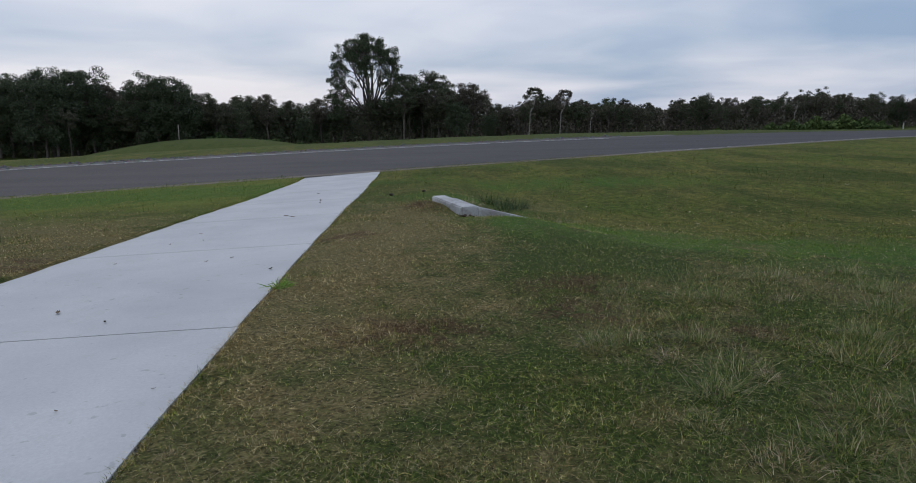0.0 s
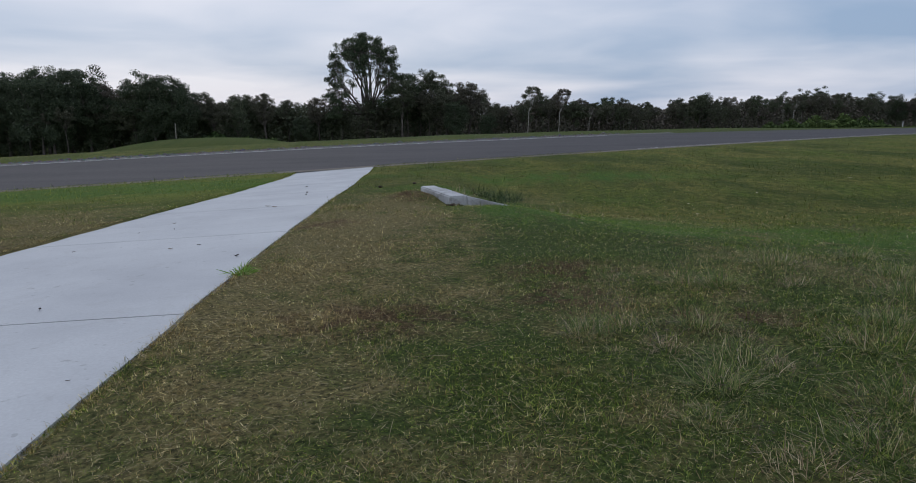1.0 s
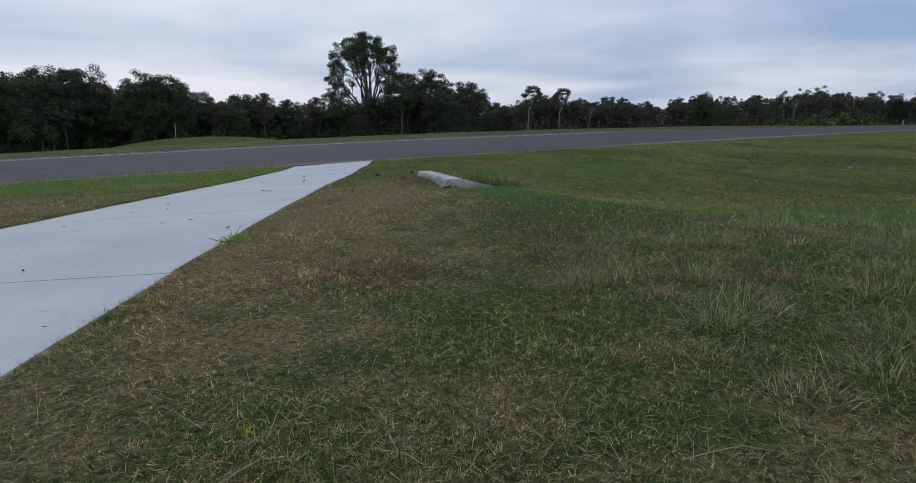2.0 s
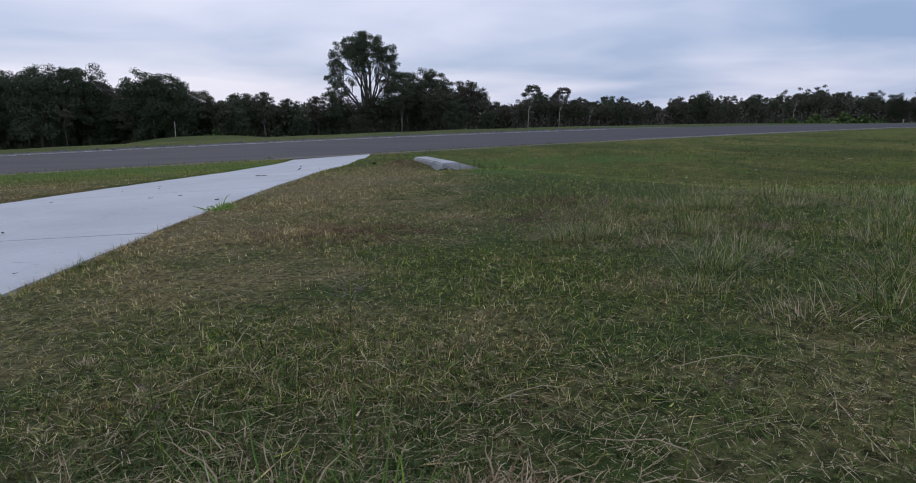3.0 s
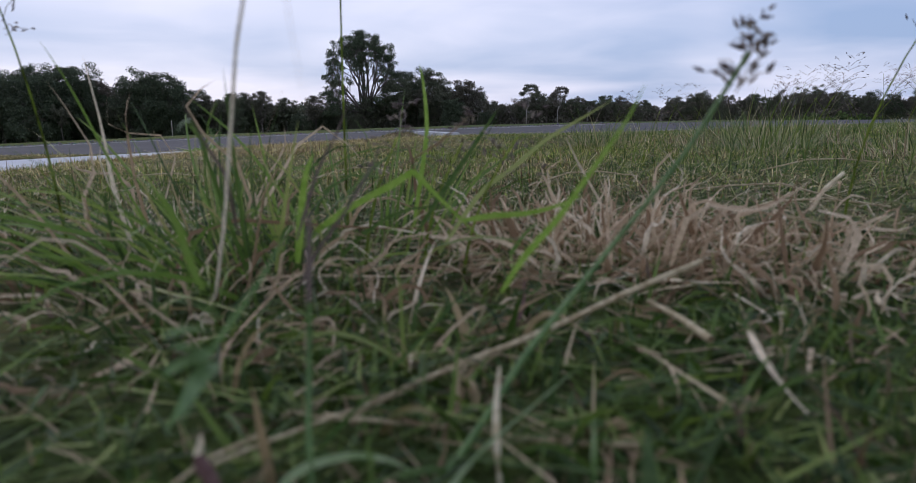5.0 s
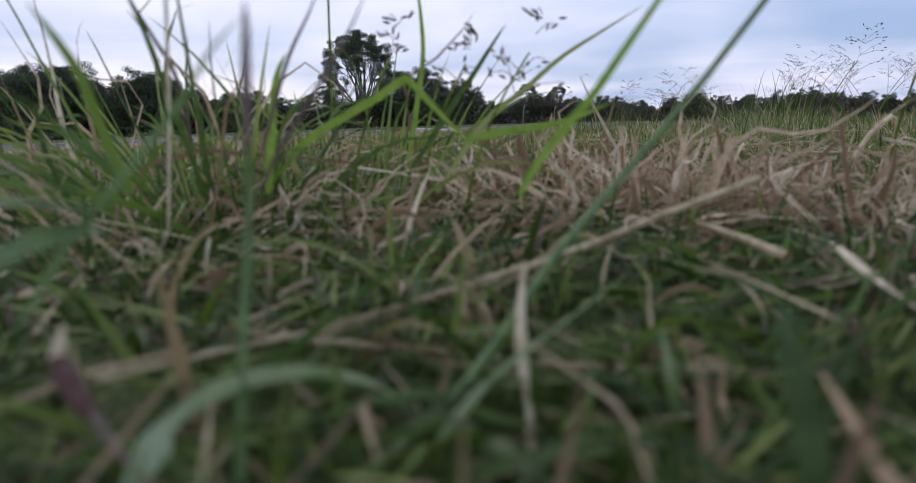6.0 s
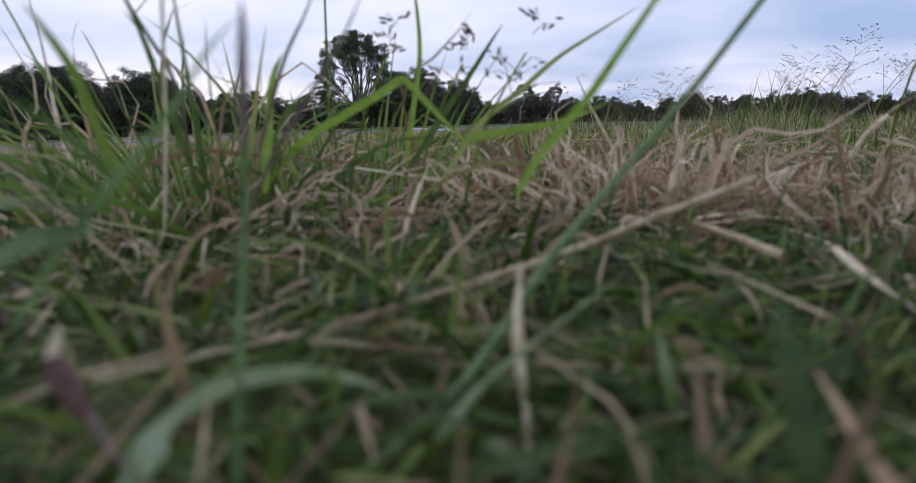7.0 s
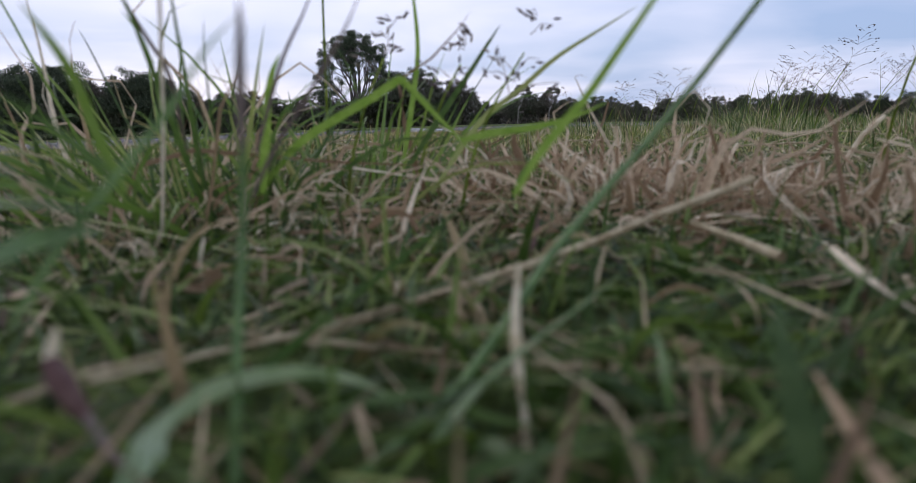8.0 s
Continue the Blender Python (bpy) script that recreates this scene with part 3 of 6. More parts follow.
def shoulder_stones():
    """Loose stones along the far shoulder."""
    g = np.random.default_rng(9)
    m = 5000
    x = g.uniform(-24, 9, m)
    y = far_edge(x) + g.uniform(0.25, 2.2, m) * 1.15
    z = road_z(x) - 0.015
    r = g.lognormal(-3.5, 0.45, m)
    box = np.array([[-1, -1, -0.6], [1, -0.8, -0.6], [0.9, 1, -0.6], [-0.8, 0.9, -0.6], [-0.5, -0.6, 0.7], [0.6, -0.4, 0.9], [0.4, 0.6, 0.6], [-0.5, 0.5, 0.8]])
    a = g.uniform(0, 6.28, m)
    bx = box[None] * r[:, None, None] * g.uniform(0.7, 1.3, (m, 1, 3))
    X = bx[..., 0] * np.cos(a)[:, None] - bx[..., 1] * np.sin(a)[:, None] + x[:, None]
    Y = bx[..., 0] * np.sin(a)[:, None] + bx[..., 1] * np.cos(a)[:, None] + y[:, None]
    V = np.stack([X, Y, bx[..., 2] + z[:, None]], -1).reshape(-1, 3)
    q = np.array([[0, 1, 5, 4], [1, 2, 6, 5], [2, 3, 7, 6], [3, 0, 4, 7], [4, 5, 6, 7]])
    F = (np.arange(m)[:, None, None] * 8 + q[None]).reshape(-1, 4)
    return mesh_of("gravel_stones", V, F, GRAVEL)


put("gravel_stones", shoulder_stones(), label="loose grey stones along the road shoulder", category="gravel", kind="stuff")

# ---- trees ----


class Shape:
    """Gathers tubes and leaves into arrays."""

    def __init__(self):
        self.v, self.f, self.count = [], [], 0

    def tube(self, points, radii, sides=6):
        points = [np.asarray(p, float) for p in points]
        ring = np.arange(sides) * 2 * np.pi / sides
        for k, (p, r) in enumerate(zip(points, radii)):
            ahead = points[min(k + 1, len(points) - 1)] - points[max(k - 1, 0)]
            ahead /= np.linalg.norm(ahead) + 1e-9
            a = np.cross(ahead, (0.31, 0.95, 0.08) if abs(ahead[1]) < 0.9 else (1, 0, 0))
            a /= np.linalg.norm(a)
            b = np.cross(ahead, a)
            self.v.append(p + r * (np.cos(ring)[:, None] * a + np.sin(ring)[:, None] * b))
        j = np.arange(sides)
        for k in range(len(points) - 1):
            o = self.count + k * sides
            self.f.append(np.stack([o + j, o + (j + 1) % sides, o + sides + (j + 1) % sides, o + sides + j], -1))
        self.count += sides * len(points)

    def mesh(self, name, mat):
        return mesh_of(name, np.concatenate(self.v), np.concatenate(self.f), mat, True)


def leaf_quads(rng, centres, spread_, size, droop=0.5):
    """Four-cornered leaf sprays round the centres."""
    n_ = len(centres)
    off = rng.normal(0, 1, (n_, 3))
    off *= 1.75 * rng.uniform(0, 1, (n_, 1)) ** 0.5 / (np.linalg.norm(off, axis=1)[:, None] + 1e-9)
    at = centres + off * spread_
    a = rng.normal(0, 1, (n_, 3))
    a[:, 2] -= droop * 1.5
    a /= np.linalg.norm(a, axis=1)[:, None]
    b = np.cross(a, rng.normal(0, 1, (n_, 3)))
    b /= np.linalg.norm(b, axis=1)[:, None] + 1e-9
    s = size * rng.uniform(0.6, 1.4, (n_, 1))
    q = np.stack([at - a * s, at + b * s * 0.45, at + a * s, at - b * s * 0.45], 1)
    return q.reshape(-1, 3)


def quads_mesh(name, verts, mat):
    return mesh_of(name, verts, np.arange(len(verts)).reshape(-1, 4), mat)


def limb_path(rng, start, end, bend, steps=5):
    t = np.linspace(0, 1, steps)[:, None]
    mid = rng.normal(0, bend, 3)
    return start + (end - start) * t + mid * (t * (1 - t) * 4)


def make_tree(seed, high, wide, clear, clumps, leaves, leaf, clump=0.8, pale=False, trunk_r=None, limbs=7, hollow=0.55, flat=0.6, lean=0.4, fork_at=None, leafage=None):
    """A gum tree: a tapered trunk that forks into limbs, and a crown of loose leaf sprays in clumps on a domed outline with gaps."""
    g = np.random.default_rng(seed)
    wood = Shape()
    r0 = trunk_r or high * 0.016
    mid, half = high * (1 + clear) / 2, high * (1 - clear) / 2
    dirs = g.normal(0, 1, (clumps, 3))
    dirs[:, 2] += 0.25
    dirs /= np.linalg.norm(dirs, axis=1)[:, None]
    reach = g.uniform(hollow, 1.0, (clumps, 1)) * (1 + 0.16 * np.sin(3 * np.arctan2(dirs[:, 1:2], dirs[:, 0:1]) + seed))
    tips = dirs * reach * np.array([wide, wide, half * 0.95])
    tips[:, 2] = np.minimum(tips[:, 2] + mid, high)
    tips[:, 0] += lean * (tips[:, 2] / high)
    fork = np.array([lean * 0.3, 0.0, high * (fork_at or max(clear * 0.85, 0.16))])
    wood.tube(limb_path(g, np.array([0, 0, -0.4]), fork, 0.15, 5), r0 * np.linspace(1.2, 0.85, 5), 7)
    crest = np.array([lean * 0.8, 0.0, high * 0.84])
    wood.tube(limb_path(g, fork, crest, high * 0.015, 6), r0 * np.linspace(0.8, 0.12, 6), 6)
    turn = np.arctan2(tips[:, 1], tips[:, 0] - lean * 0.6)
    group = ((turn + np.pi) / (2 * np.pi) * (limbs - 1)).astype(int) % (limbs - 1)
    group[dirs[:, 2] > 0.8] = limbs - 1
    for k in range(limbs):
        mine = tips[group == k]
        if not len(mine):
            continue
        heart = mine.mean(0)
        end = fork + (heart - fork) * 0.78
        start = fork + (crest - fork) * g.uniform(0.0, 0.35)
        arm = limb_path(g, start, end, high * 0.025, 5)
        wood.tube(arm, r0 * np.linspace(0.6, 0.26, 5), 5)
        for p in mine:
            s0 = arm[1 + np.argmin(np.linalg.norm(arm[1:] + (0, 0, high * 0.10) - p, axis=1))]
            wood.tube(limb_path(g, s0, p, 0.2, 4), r0 * np.array([0.24, 0.17, 0.10, 0.04]), 4)
    size = clump * g.uniform(0.55, 1.25, clumps)
    share = size**2 / (size**2).sum()
    pick = g.choice(clumps, leaves, p=share)
    verts = leaf_quads(g, tips[pick], size[pick][:, None] * np.array([1.0, 1.0, flat]) * 0.62, leaf)
    base = new("tree")
    put("trunk", wood.mesh("trunk", PALE_BARK if pale else BARK), base)
    put("crown", quads_mesh("crown", verts, leafage or GUM), base)
    return base


def stand(ob, x, y, turn=0.0, scale=1.0, sink=0.0):
    ob.matrix_basis = Matrix.Translation((x, y, float(ground_z(x, y)) - sink)) @ Matrix.Rotation(turn, 4, "Z") @ Matrix.Diagonal((scale, scale, scale, 1))
    return ob


def copy_at(ob, x, y, turn, scale, sink=0.0):
    m = Matrix.Translation((x, y, float(ground_z(x, y)) - sink)) @ Matrix.Rotation(turn, 4, "Z")
    own = ob.scale.copy()
    ob.scale = (1, 1, 1)
    c = copy_thing(ob, m)
    ob.scale = own
    c.scale = (scale, scale, scale)
    return c


def bearing(col, dist):
    """A place at a given forward distance, by its column across the view from the hover."""
    return 0.52 + (col - 784) / 1119.7 * dist, 0.41 + dist


# the tall spreading gum beyond the road
def make_great_gum(seed, high, wide, leaves, leaf):
    """A domed gum: limbs fan out from a low fork and branch twice, with leaf clumps along the shell of the dome and sky between them."""
    g = np.random.default_rng(seed)
    wood, tips = Shape(), []
    fork = np.array([0.2, 0.0, high * 0.20])
    wood.tube(limb_path(g, np.array([0, 0, -0.4]), fork, 0.12, 5), np.linspace(0.44, 0.36, 5), 8)

    def shell(turn, rise, share):
        """A point of the dome: rise 0 at its skirt, 1 at its top."""
        lift = math.sin(rise * math.pi / 2) ** 1.15
        out = math.cos(rise * math.pi / 2) ** 0.52
        bulge = 1 + 0.07 * math.sin(2.0 * turn + 1.0) + 0.05 * math.sin(5.0 * turn + seed)
        return np.array([wide * out * share * bulge * math.cos(turn) + 0.1, wide * out * share * bulge * math.sin(turn), high * (0.26 + 0.735 * lift * (0.35 + 0.65 * share))])

    for k in range(20):
        turn = k * 2.39996 + g.normal(0, 0.15)
        rise = (0.10, 0.36, 0.62, 0.90)[k % 4] + g.normal(0, 0.05)
        heart = shell(turn, rise, 0.60)
        limb = limb_path(g, fork + (0, 0, g.uniform(-0.5, 1.6)), heart, 0.5, 6)
        limb[:, 2] += np.sin(np.linspace(0, math.pi, 6)) * 0.35
        wood.tube(limb, np.linspace(0.20, 0.085, 6), 6)
        for j in range(6):
            t2, r2 = turn + g.normal(0, 0.45), min(1.0, max(0.02, rise + g.normal(0, 0.18)))
            mid = shell(t2, r2, 0.84)
            bough = limb_path(g, limb[g.integers(3, 6)], mid, 0.35, 4)
            wood.tube(bough, np.linspace(0.075, 0.035, 4), 5)
            for i in range(4):
                p = shell(t2 + g.normal(0, 0.20), min(1.0, max(0.0, r2 + g.normal(0, 0.085))), g.uniform(0.70, 1.0))
                wood.tube(limb_path(g, bough[g.integers(1, 4)], p, 0.15, 3), np.array([0.034, 0.022, 0.010]), 4)
                tips.append(p)
            if g.uniform() < 0.35:
                tips.append(mid * (1, 1, 0.98))
    tips = np.array(tips)
    size = g.uniform(0.36, 0.74, len(tips)) * np.where(tips[:, 2] > high * 0.72, 1.05, 0.98)
    share = size**2 / (size**2).sum()
    pick = g.choice(len(tips), leaves, p=share)
    verts = leaf_quads(g, tips[pick], size[pick][:, None] * np.array([1.0, 1.0, 0.7]) * 0.66, leaf)
    base = new("tree")
    put("trunk", wood.mesh("trunk", BARK), base)
    put("crown", quads_mesh("crown", verts, GREAT_GUM), base)
    return base


big = make_great_gum(14, 18.1, 7.0, 56000, 0.11)
tagged(big, "tall spreading gum tree with an airy grey-green crown", "tree")
stand(big, *bearing(629, 115), 0.4)

HIGHS = [13.0, 12.0, 14.0, 9.0, 11.0, 15.0, 10.0, 11.0]
KINDS = [
    make_tree(21, 13.0, 3.7, 0.16, 105, 17000, 0.125, 0.85, hollow=0.55, limbs=9),
    make_tree(22, 12.0, 3.9, 0.03, 130, 22000, 0.13, 1.0, hollow=0.35, flat=0.7, leafage=DEEP_GUM),
    make_tree(23, 14.0, 3.2, 0.34, 80, 12000, 0.125, 0.8, limbs=8, hollow=0.55),
    make_tree(24, 9.0, 2.7, 0.34, 62, 9000, 0.12, 0.75, hollow=0.45),
    make_tree(25, 11.0, 2.7, 0.44, 38, 4600, 0.115, 0.65, pale=True, trunk_r=0.10, limbs=7, hollow=0.4, lean=0.8),
    make_tree(26, 15.0, 4.2, 0.04, 150, 26000, 0.13, 1.05, limbs=9, hollow=0.4, flat=0.7, leafage=DEEP_GUM),
    make_tree(27, 10.0, 1.9, 0.54, 34, 4000, 0.115, 0.6, trunk_r=0.10, limbs=6, hollow=0.35, lean=0.5),
    make_tree(28, 11.0, 2.0, 0.56, 30, 3800, 0.105, 0.55, pale=True, trunk_r=0.085, limbs=6, hollow=0.45, lean=1.3),
]
WORDS = ["dark green gum tree in a dense stand of woodland", "broad dark gum tree at the edge of the woodland", "tall narrow dark gum tree in the woodland",
         "low dark paperbark tree in the woodland", "thin pale-trunked paperbark with a sparse crown", "large dark gum tree with a full rounded crown", "slender dark-stemmed tree at the edge of the woodland", "slender pale-stemmed tree with a small high crown"]
for k, t in enumerate(KINDS):
    tagged(t, WORDS[k], "tree", "woodland trees")

rng = np.random.default_rng(5)
used = set()
LEVEL = 413 - 1119.7 * math.tan(radians(11.2))


def height_at(col, dist, row):
    """The height of a sight line from the hover at a forward distance."""
    return 1.23 + (LEVEL + (784 - col) * math.tan(radians(0.92)) - row) / 1119.7 * dist * 1.02


def plant(kind, col, dist, top_row, turn=None):
    """A tree of a kind whose crown reaches up to a sight line."""
    x, y = bearing(col, dist)
    top_row -= 6 if col > 760 else 3
    scale = (height_at(col, dist, top_row) - float(ground_z(x, y))) / (HIGHS[kind] * 0.985)
    turn = rng.uniform(0, 6.28) if turn is None else turn
    if kind not in used:
        used.add(kind)
        return stand(KINDS[kind], x, y, turn, scale)
    return copy_at(KINDS[kind], x, y, turn, scale)


SKYLINE = [(-60, 122), (0, 120), (25, 134), (60, 136), (95, 118), (130, 124), (165, 122), (200, 144), (240, 154), (275, 126), (305, 136), (340, 160), (375, 170), (410, 166), (430, 172), (460, 163), (500, 174), (550, 170), (590, 178), (690, 140), (712, 128),
           (745, 127), (768, 160), (806, 149), (850, 182), (920, 166), (950, 168), (990, 175), (1030, 173), (1060, 174), (1100, 180), (1150, 174), (1195, 167), (1240, 172), (1290, 170), (1330, 166), (1360, 162), (1390, 158), (1430, 165), (1480, 165), (1520, 169), (1560, 163), (1620, 160)]
SKY_COL, SKY_ROW = [c for c, r in SKYLINE], [r for c, r in SKYLINE]


def depth_at(col):
    return float(np.interp(col, [-60, 330, 420, 800, 1000, 1300, 1620], [97, 100, 112, 115, 120, 130, 140]))


for col, row in SKYLINE:
    kind = 2 if col in (920, 950) else 4 if col in (1330, 1360, 1390) else int(rng.choice([1, 5, 1, 5, 0])) if col < 340 else 3 if 760 < col < 900 else int(rng.choice([0, 2, 2, 3, 5]))
    plant(kind, col, depth_at(col) * rng.uniform(0.97, 1.03), row)
# fill between them
for k in range(62):
    col = -90 + k * 28 + rng.uniform(-9, 9)
    row = np.interp(col, SKY_COL, SKY_ROW) + (rng.uniform(8, 36) if col < 840 else rng.uniform(2, 15))
    if 630 < col < 800:
        row = max(row, 172)
    plant(1 if col < 330 else int(rng.choice([0, 1, 3, 3])) if col < 840 else int(rng.choice([0, 2, 3, 3])), col, depth_at(col) * rng.uniform(0.94, 1.12), row)
# slender stems along the front of the wood
for k in range(44):
    col = 700 + k * 20 + rng.uniform(-7, 7)
    row = np.interp(col, SKY_COL, SKY_ROW) + rng.uniform(2, 20)
    if not 780 < col < 830:
        plant(6, col, depth_at(col) * rng.uniform(0.95, 1.0), max(row, 160))
# bare pale stems at the wood's edge
for col, row in ((900, 154), (952, 158), (1003, 182), (1345, 170)):
    plant(7, col, depth_at(col) * 0.93, row, 0.3)
plant(6, 122, depth_at(122) * 0.93, 186, 0.3)
plant(6, 82, depth_at(82) * 0.93, 196, 1.3)


def make_bush(seed, wide, high, leaves, leaf):
    g = np.random.default_rng(seed)
    tips = g.normal(0, 1, (26, 3))
    tips = tips / np.linalg.norm(tips, axis=1)[:, None] * g.uniform(0.5, 1.0, (26, 1)) * np.array([wide, wide, high * 0.9])
    tips[:, 2] = np.abs(tips[:, 2])
    wood = Shape()
    for p in tips:
        wood.tube(limb_path(g, np.array([0, 0, -0.1]), p, 0.15, 4), np.linspace(0.05, 0.012, 4), 4)
    pick = g.integers(0, len(tips), leaves)
    verts = leaf_quads(g, tips[pick] * g.uniform(0.6, 1.0, (leaves, 1)), np.array([wide, wide, high * 0.7]) * 0.2, leaf, 0.2)
    base = new("bush")
    put("stems", wood.mesh("stems", BARK), base)
    put("foliage", quads_mesh("foliage", verts, BUSH), base)
    return base


BUSHES = [make_bush(31, 2.2, 2.4, 2600, 0.26), make_bush(32, 1.6, 1.3, 1800, 0.2)]
tagged(BUSHES[0], "rounded green shrub at the foot of the woodland", "bush", "woodland shrubs")
tagged(BUSHES[1], "low light green shrub in front of the woodland", "bush", "woodland shrubs")
SHRUBS = [(0, 375, 0.88, 222, 1.0), (1, 430, 0.9, 226, 1.2), (1, 460, 0.9, 230, 1.0), (1, 515, 0.85, 238, 0.8), (1, 570, 0.85, 238, 0.8), (0, 1220, 0.9, 216, 1.0), (0, 1345, 0.85, 201, 1.4), (0, 1385, 0.86, 194, 1.5), (0, 1430, 0.84, 191, 1.6),
          (0, 1465, 0.82, 196, 1.7), (0, 1495, 0.8, 202, 1.5), (0, 1310, 0.9, 206, 1.2)]
for k, (kind, col, near, row, s) in enumerate(SHRUBS):
    d = depth_at(col) * near
    x, y = bearing(col, d)
    sc = max(0.5, (height_at(col, d, row) - float(ground_z(x, y))) / (2.6 if kind == 0 else 1.5))
    if k in (0, 1):
        stand(BUSHES[kind], x, y, 0.3 * k, sc)
    else:
        copy_at(BUSHES[kind], x, y, k * 1.3, sc)


def far_woods():
    """Uncounted dark understorey and woods among and behind the first trees."""
    g = np.random.default_rng(77)
    cols = g.uniform(-160, 1720, 190000)
    deep = np.array([depth_at(c) for c in cols]) * np.where(g.uniform(0, 1, len(cols)) < 0.7, 0.985 + g.uniform(0.0, 0.32, len(cols)), g.uniform(1.3, 2.0, len(cols)))
    rows = np.interp(cols, SKY_COL, np.maximum(np.array(SKY_ROW), 160)) + np.where(deep > 1.3 * np.interp(cols, [-60, 1620], [98, 140]), 6, 12) + np.where(cols < 760, 5, 0) + 6 * np.sin(cols * 0.11) * np.sin(cols * 0.043)
    x, y = 0.52 + (cols - 784) / 1119.7 * deep, 0.41 + deep
    base = ground_z(x, y)
    top = 1.23 + (LEVEL + (784 - cols) * math.tan(radians(0.92)) - rows) / 1119.7 * deep
    z = base + (top - base) * g.uniform(0.0, 1.0, len(cols)) ** 0.9
    verts = leaf_quads(g, np.stack([x, y, z], -1), np.array([0.5, 0.5, 0.4]), 0.30, 0.3)
    return quads_mesh("far_woods", verts, UNDER)


put("far_woods", far_woods(), label="dark dense woodland understorey behind the trees", category="woods", kind="stuff")

# ---- concrete culvert headwall ----


def wall_block(name, a, b, across, thick, top_a, top_b, foot, mat, bevel=0.012):
    """An upright concrete wall from a to b with a level or sloping top."""
    bm = bmesh.new()
    a, b, c = np.asarray(a, float), np.asarray(b, float), np.asarray(across, float) * thick
    low = [bm.verts.new((*p, foot)) for p in (a, b, b + c, a + c)]
    high = [bm.verts.new((*p, z)) for p, z in ((a, top_a), (b, top_b), (b + c, top_b), (a + c, top_a))]
    bm.faces.new(low)
    bm.faces.new(high)
    for k in range(4):
        bm.faces.new((low[k], low[(k + 1) % 4], high[(k + 1) % 4], high[k]))
    bmesh.ops.bevel(bm, geom=list(bm.edges), offset=bevel, segments=2, affect="EDGES")
    return from_bm(name, bm, mat)


wall = tagged(new("culvert_headwall"), "pale grey concrete culvert headwall with sloping wing walls", "headwall")
put("main_wall", wall_block("main_wall", HW_A, HW_B, DITCH, 0.16, 0.325, 0.330, -0.45, WEATHERED), wall)
put("parapet", wall_block("parapet", HW_A + DITCH * 0.163 + (0.03, -0.07), HW_B + DITCH * 0.163 + (-0.043, 0.125), DITCH, 0.10, 0.295, 0.295, -0.45, WEATHERED), wall)
put("wing_wall", wall_block("wing_wall", HW_B + DITCH * 0.162, HW_B + DITCH * 0.80, (-0.328, 0.945), 0.12, 0.322, 0.150, -0.5, WEATHERED), wall, label="sloping concrete wing wall")
put("wing_wall", wall_block("wing_wall", HW_A + DITCH * 0.163 + np.array([0.0, -0.12]), (0.95, 8.25), (0.5, -0.86), 0.12, 0.28, 0.0, -0.5, WEATHERED), wall, label="sloping concrete wing wall")

# ---- roadside posts ----


def stake(name, x, y, high, wide, mat, words, top=None):
    bm = bmesh.new()
    bmesh.ops.create_cube(bm, size=1.0, matrix=Matrix.Translation((0, 0, high / 2 - 0.2)) @ Matrix.Diagonal((wide, wide * 0.7, high + 0.4, 1)))
    bmesh.ops.bevel(bm, geom=list(bm.edges), offset=wide * 0.15, segments=1, affect="EDGES")
    ob = put(name, from_bm(name, bm, mat), label=words, category="post")
    ob.matrix_basis = Matrix.Translation((x, y, float(ground_z(x, y)))) @ Matrix.Rotation(0.02, 4, "Y")
    return ob


stake("marker_stake", *bearing(309, 84), 1.9, 0.08, STAKE, "thin weathered timber stake on the grassy mound")
stake("guide_post", *bearing(1531, 75), height_at(1531, 75, 208) - float(ground_z(*bearing(1531, 75))), 0.08, PAINT, "slim white roadside guide post in the verge")

# ---- footpath slabs ----
footpath = tagged(new("footpath"), "light grey broom-finished concrete footpath", "footpath", kind="structure")


def slab_mesh(u0, u1, seed, end_cut=False):
    g = np.random.default_rng(seed)
    us, vs = np.linspace(u0, u1, 9), np.linspace(0, PATH_W, 6)
    bm = bmesh.new()
    grid = []
    for u in us:
        row = []
        for v in vs:
            vv = v + (0.004 * math.sin(u * 5.1 + seed) * (v == 0) - 0.004 * math.sin(u * 4.3 + seed) * (v == PATH_W))
            if end_cut:
                vv += (v / PATH_W) * 0.55 * max(0.0, (u - u0) / (u1 - u0)) ** 2
            x, y = path_xy(u, vv)
            if end_cut:
                over = -float(from_road(x, y))
                if over > 0.02:
                    x, y = x - PATH_DIR[0] * (over - 0.02) * 1.1, y - PATH_DIR[1] * (over - 0.02) * 1.1
            row.append(bm.verts.new((x, y, float(lawn_z(x, y)) + 0.002 - PATH_SINK * float(smoothstep(0.2, 1.0, from_road(x, y))) - 0.024 * v / PATH_W)))
        grid.append(row)
    for i in range(len(us) - 1):
        for j in range(len(vs) - 1):
            bm.faces.new((grid[i][j], grid[i][j + 1], grid[i + 1][j + 1], grid[i + 1][j]))
    got = bmesh.ops.extrude_face_region(bm, geom=list(bm.faces))
    for e in got["geom"]:
        if isinstance(e, bmesh.types.BMVert):
            e.co.z -= 0.10
    return from_bm("slab", bm, CONCRETE)


cuts = [k * SLAB for k in range(-16, 7)]
for k, u in enumerate(cuts):
    last = k == len(cuts) - 1
    put("slab", slab_mesh(u + 0.006, (13.4 if last else u + SLAB - 0.006), (k - 9) % 50, last), footpath)


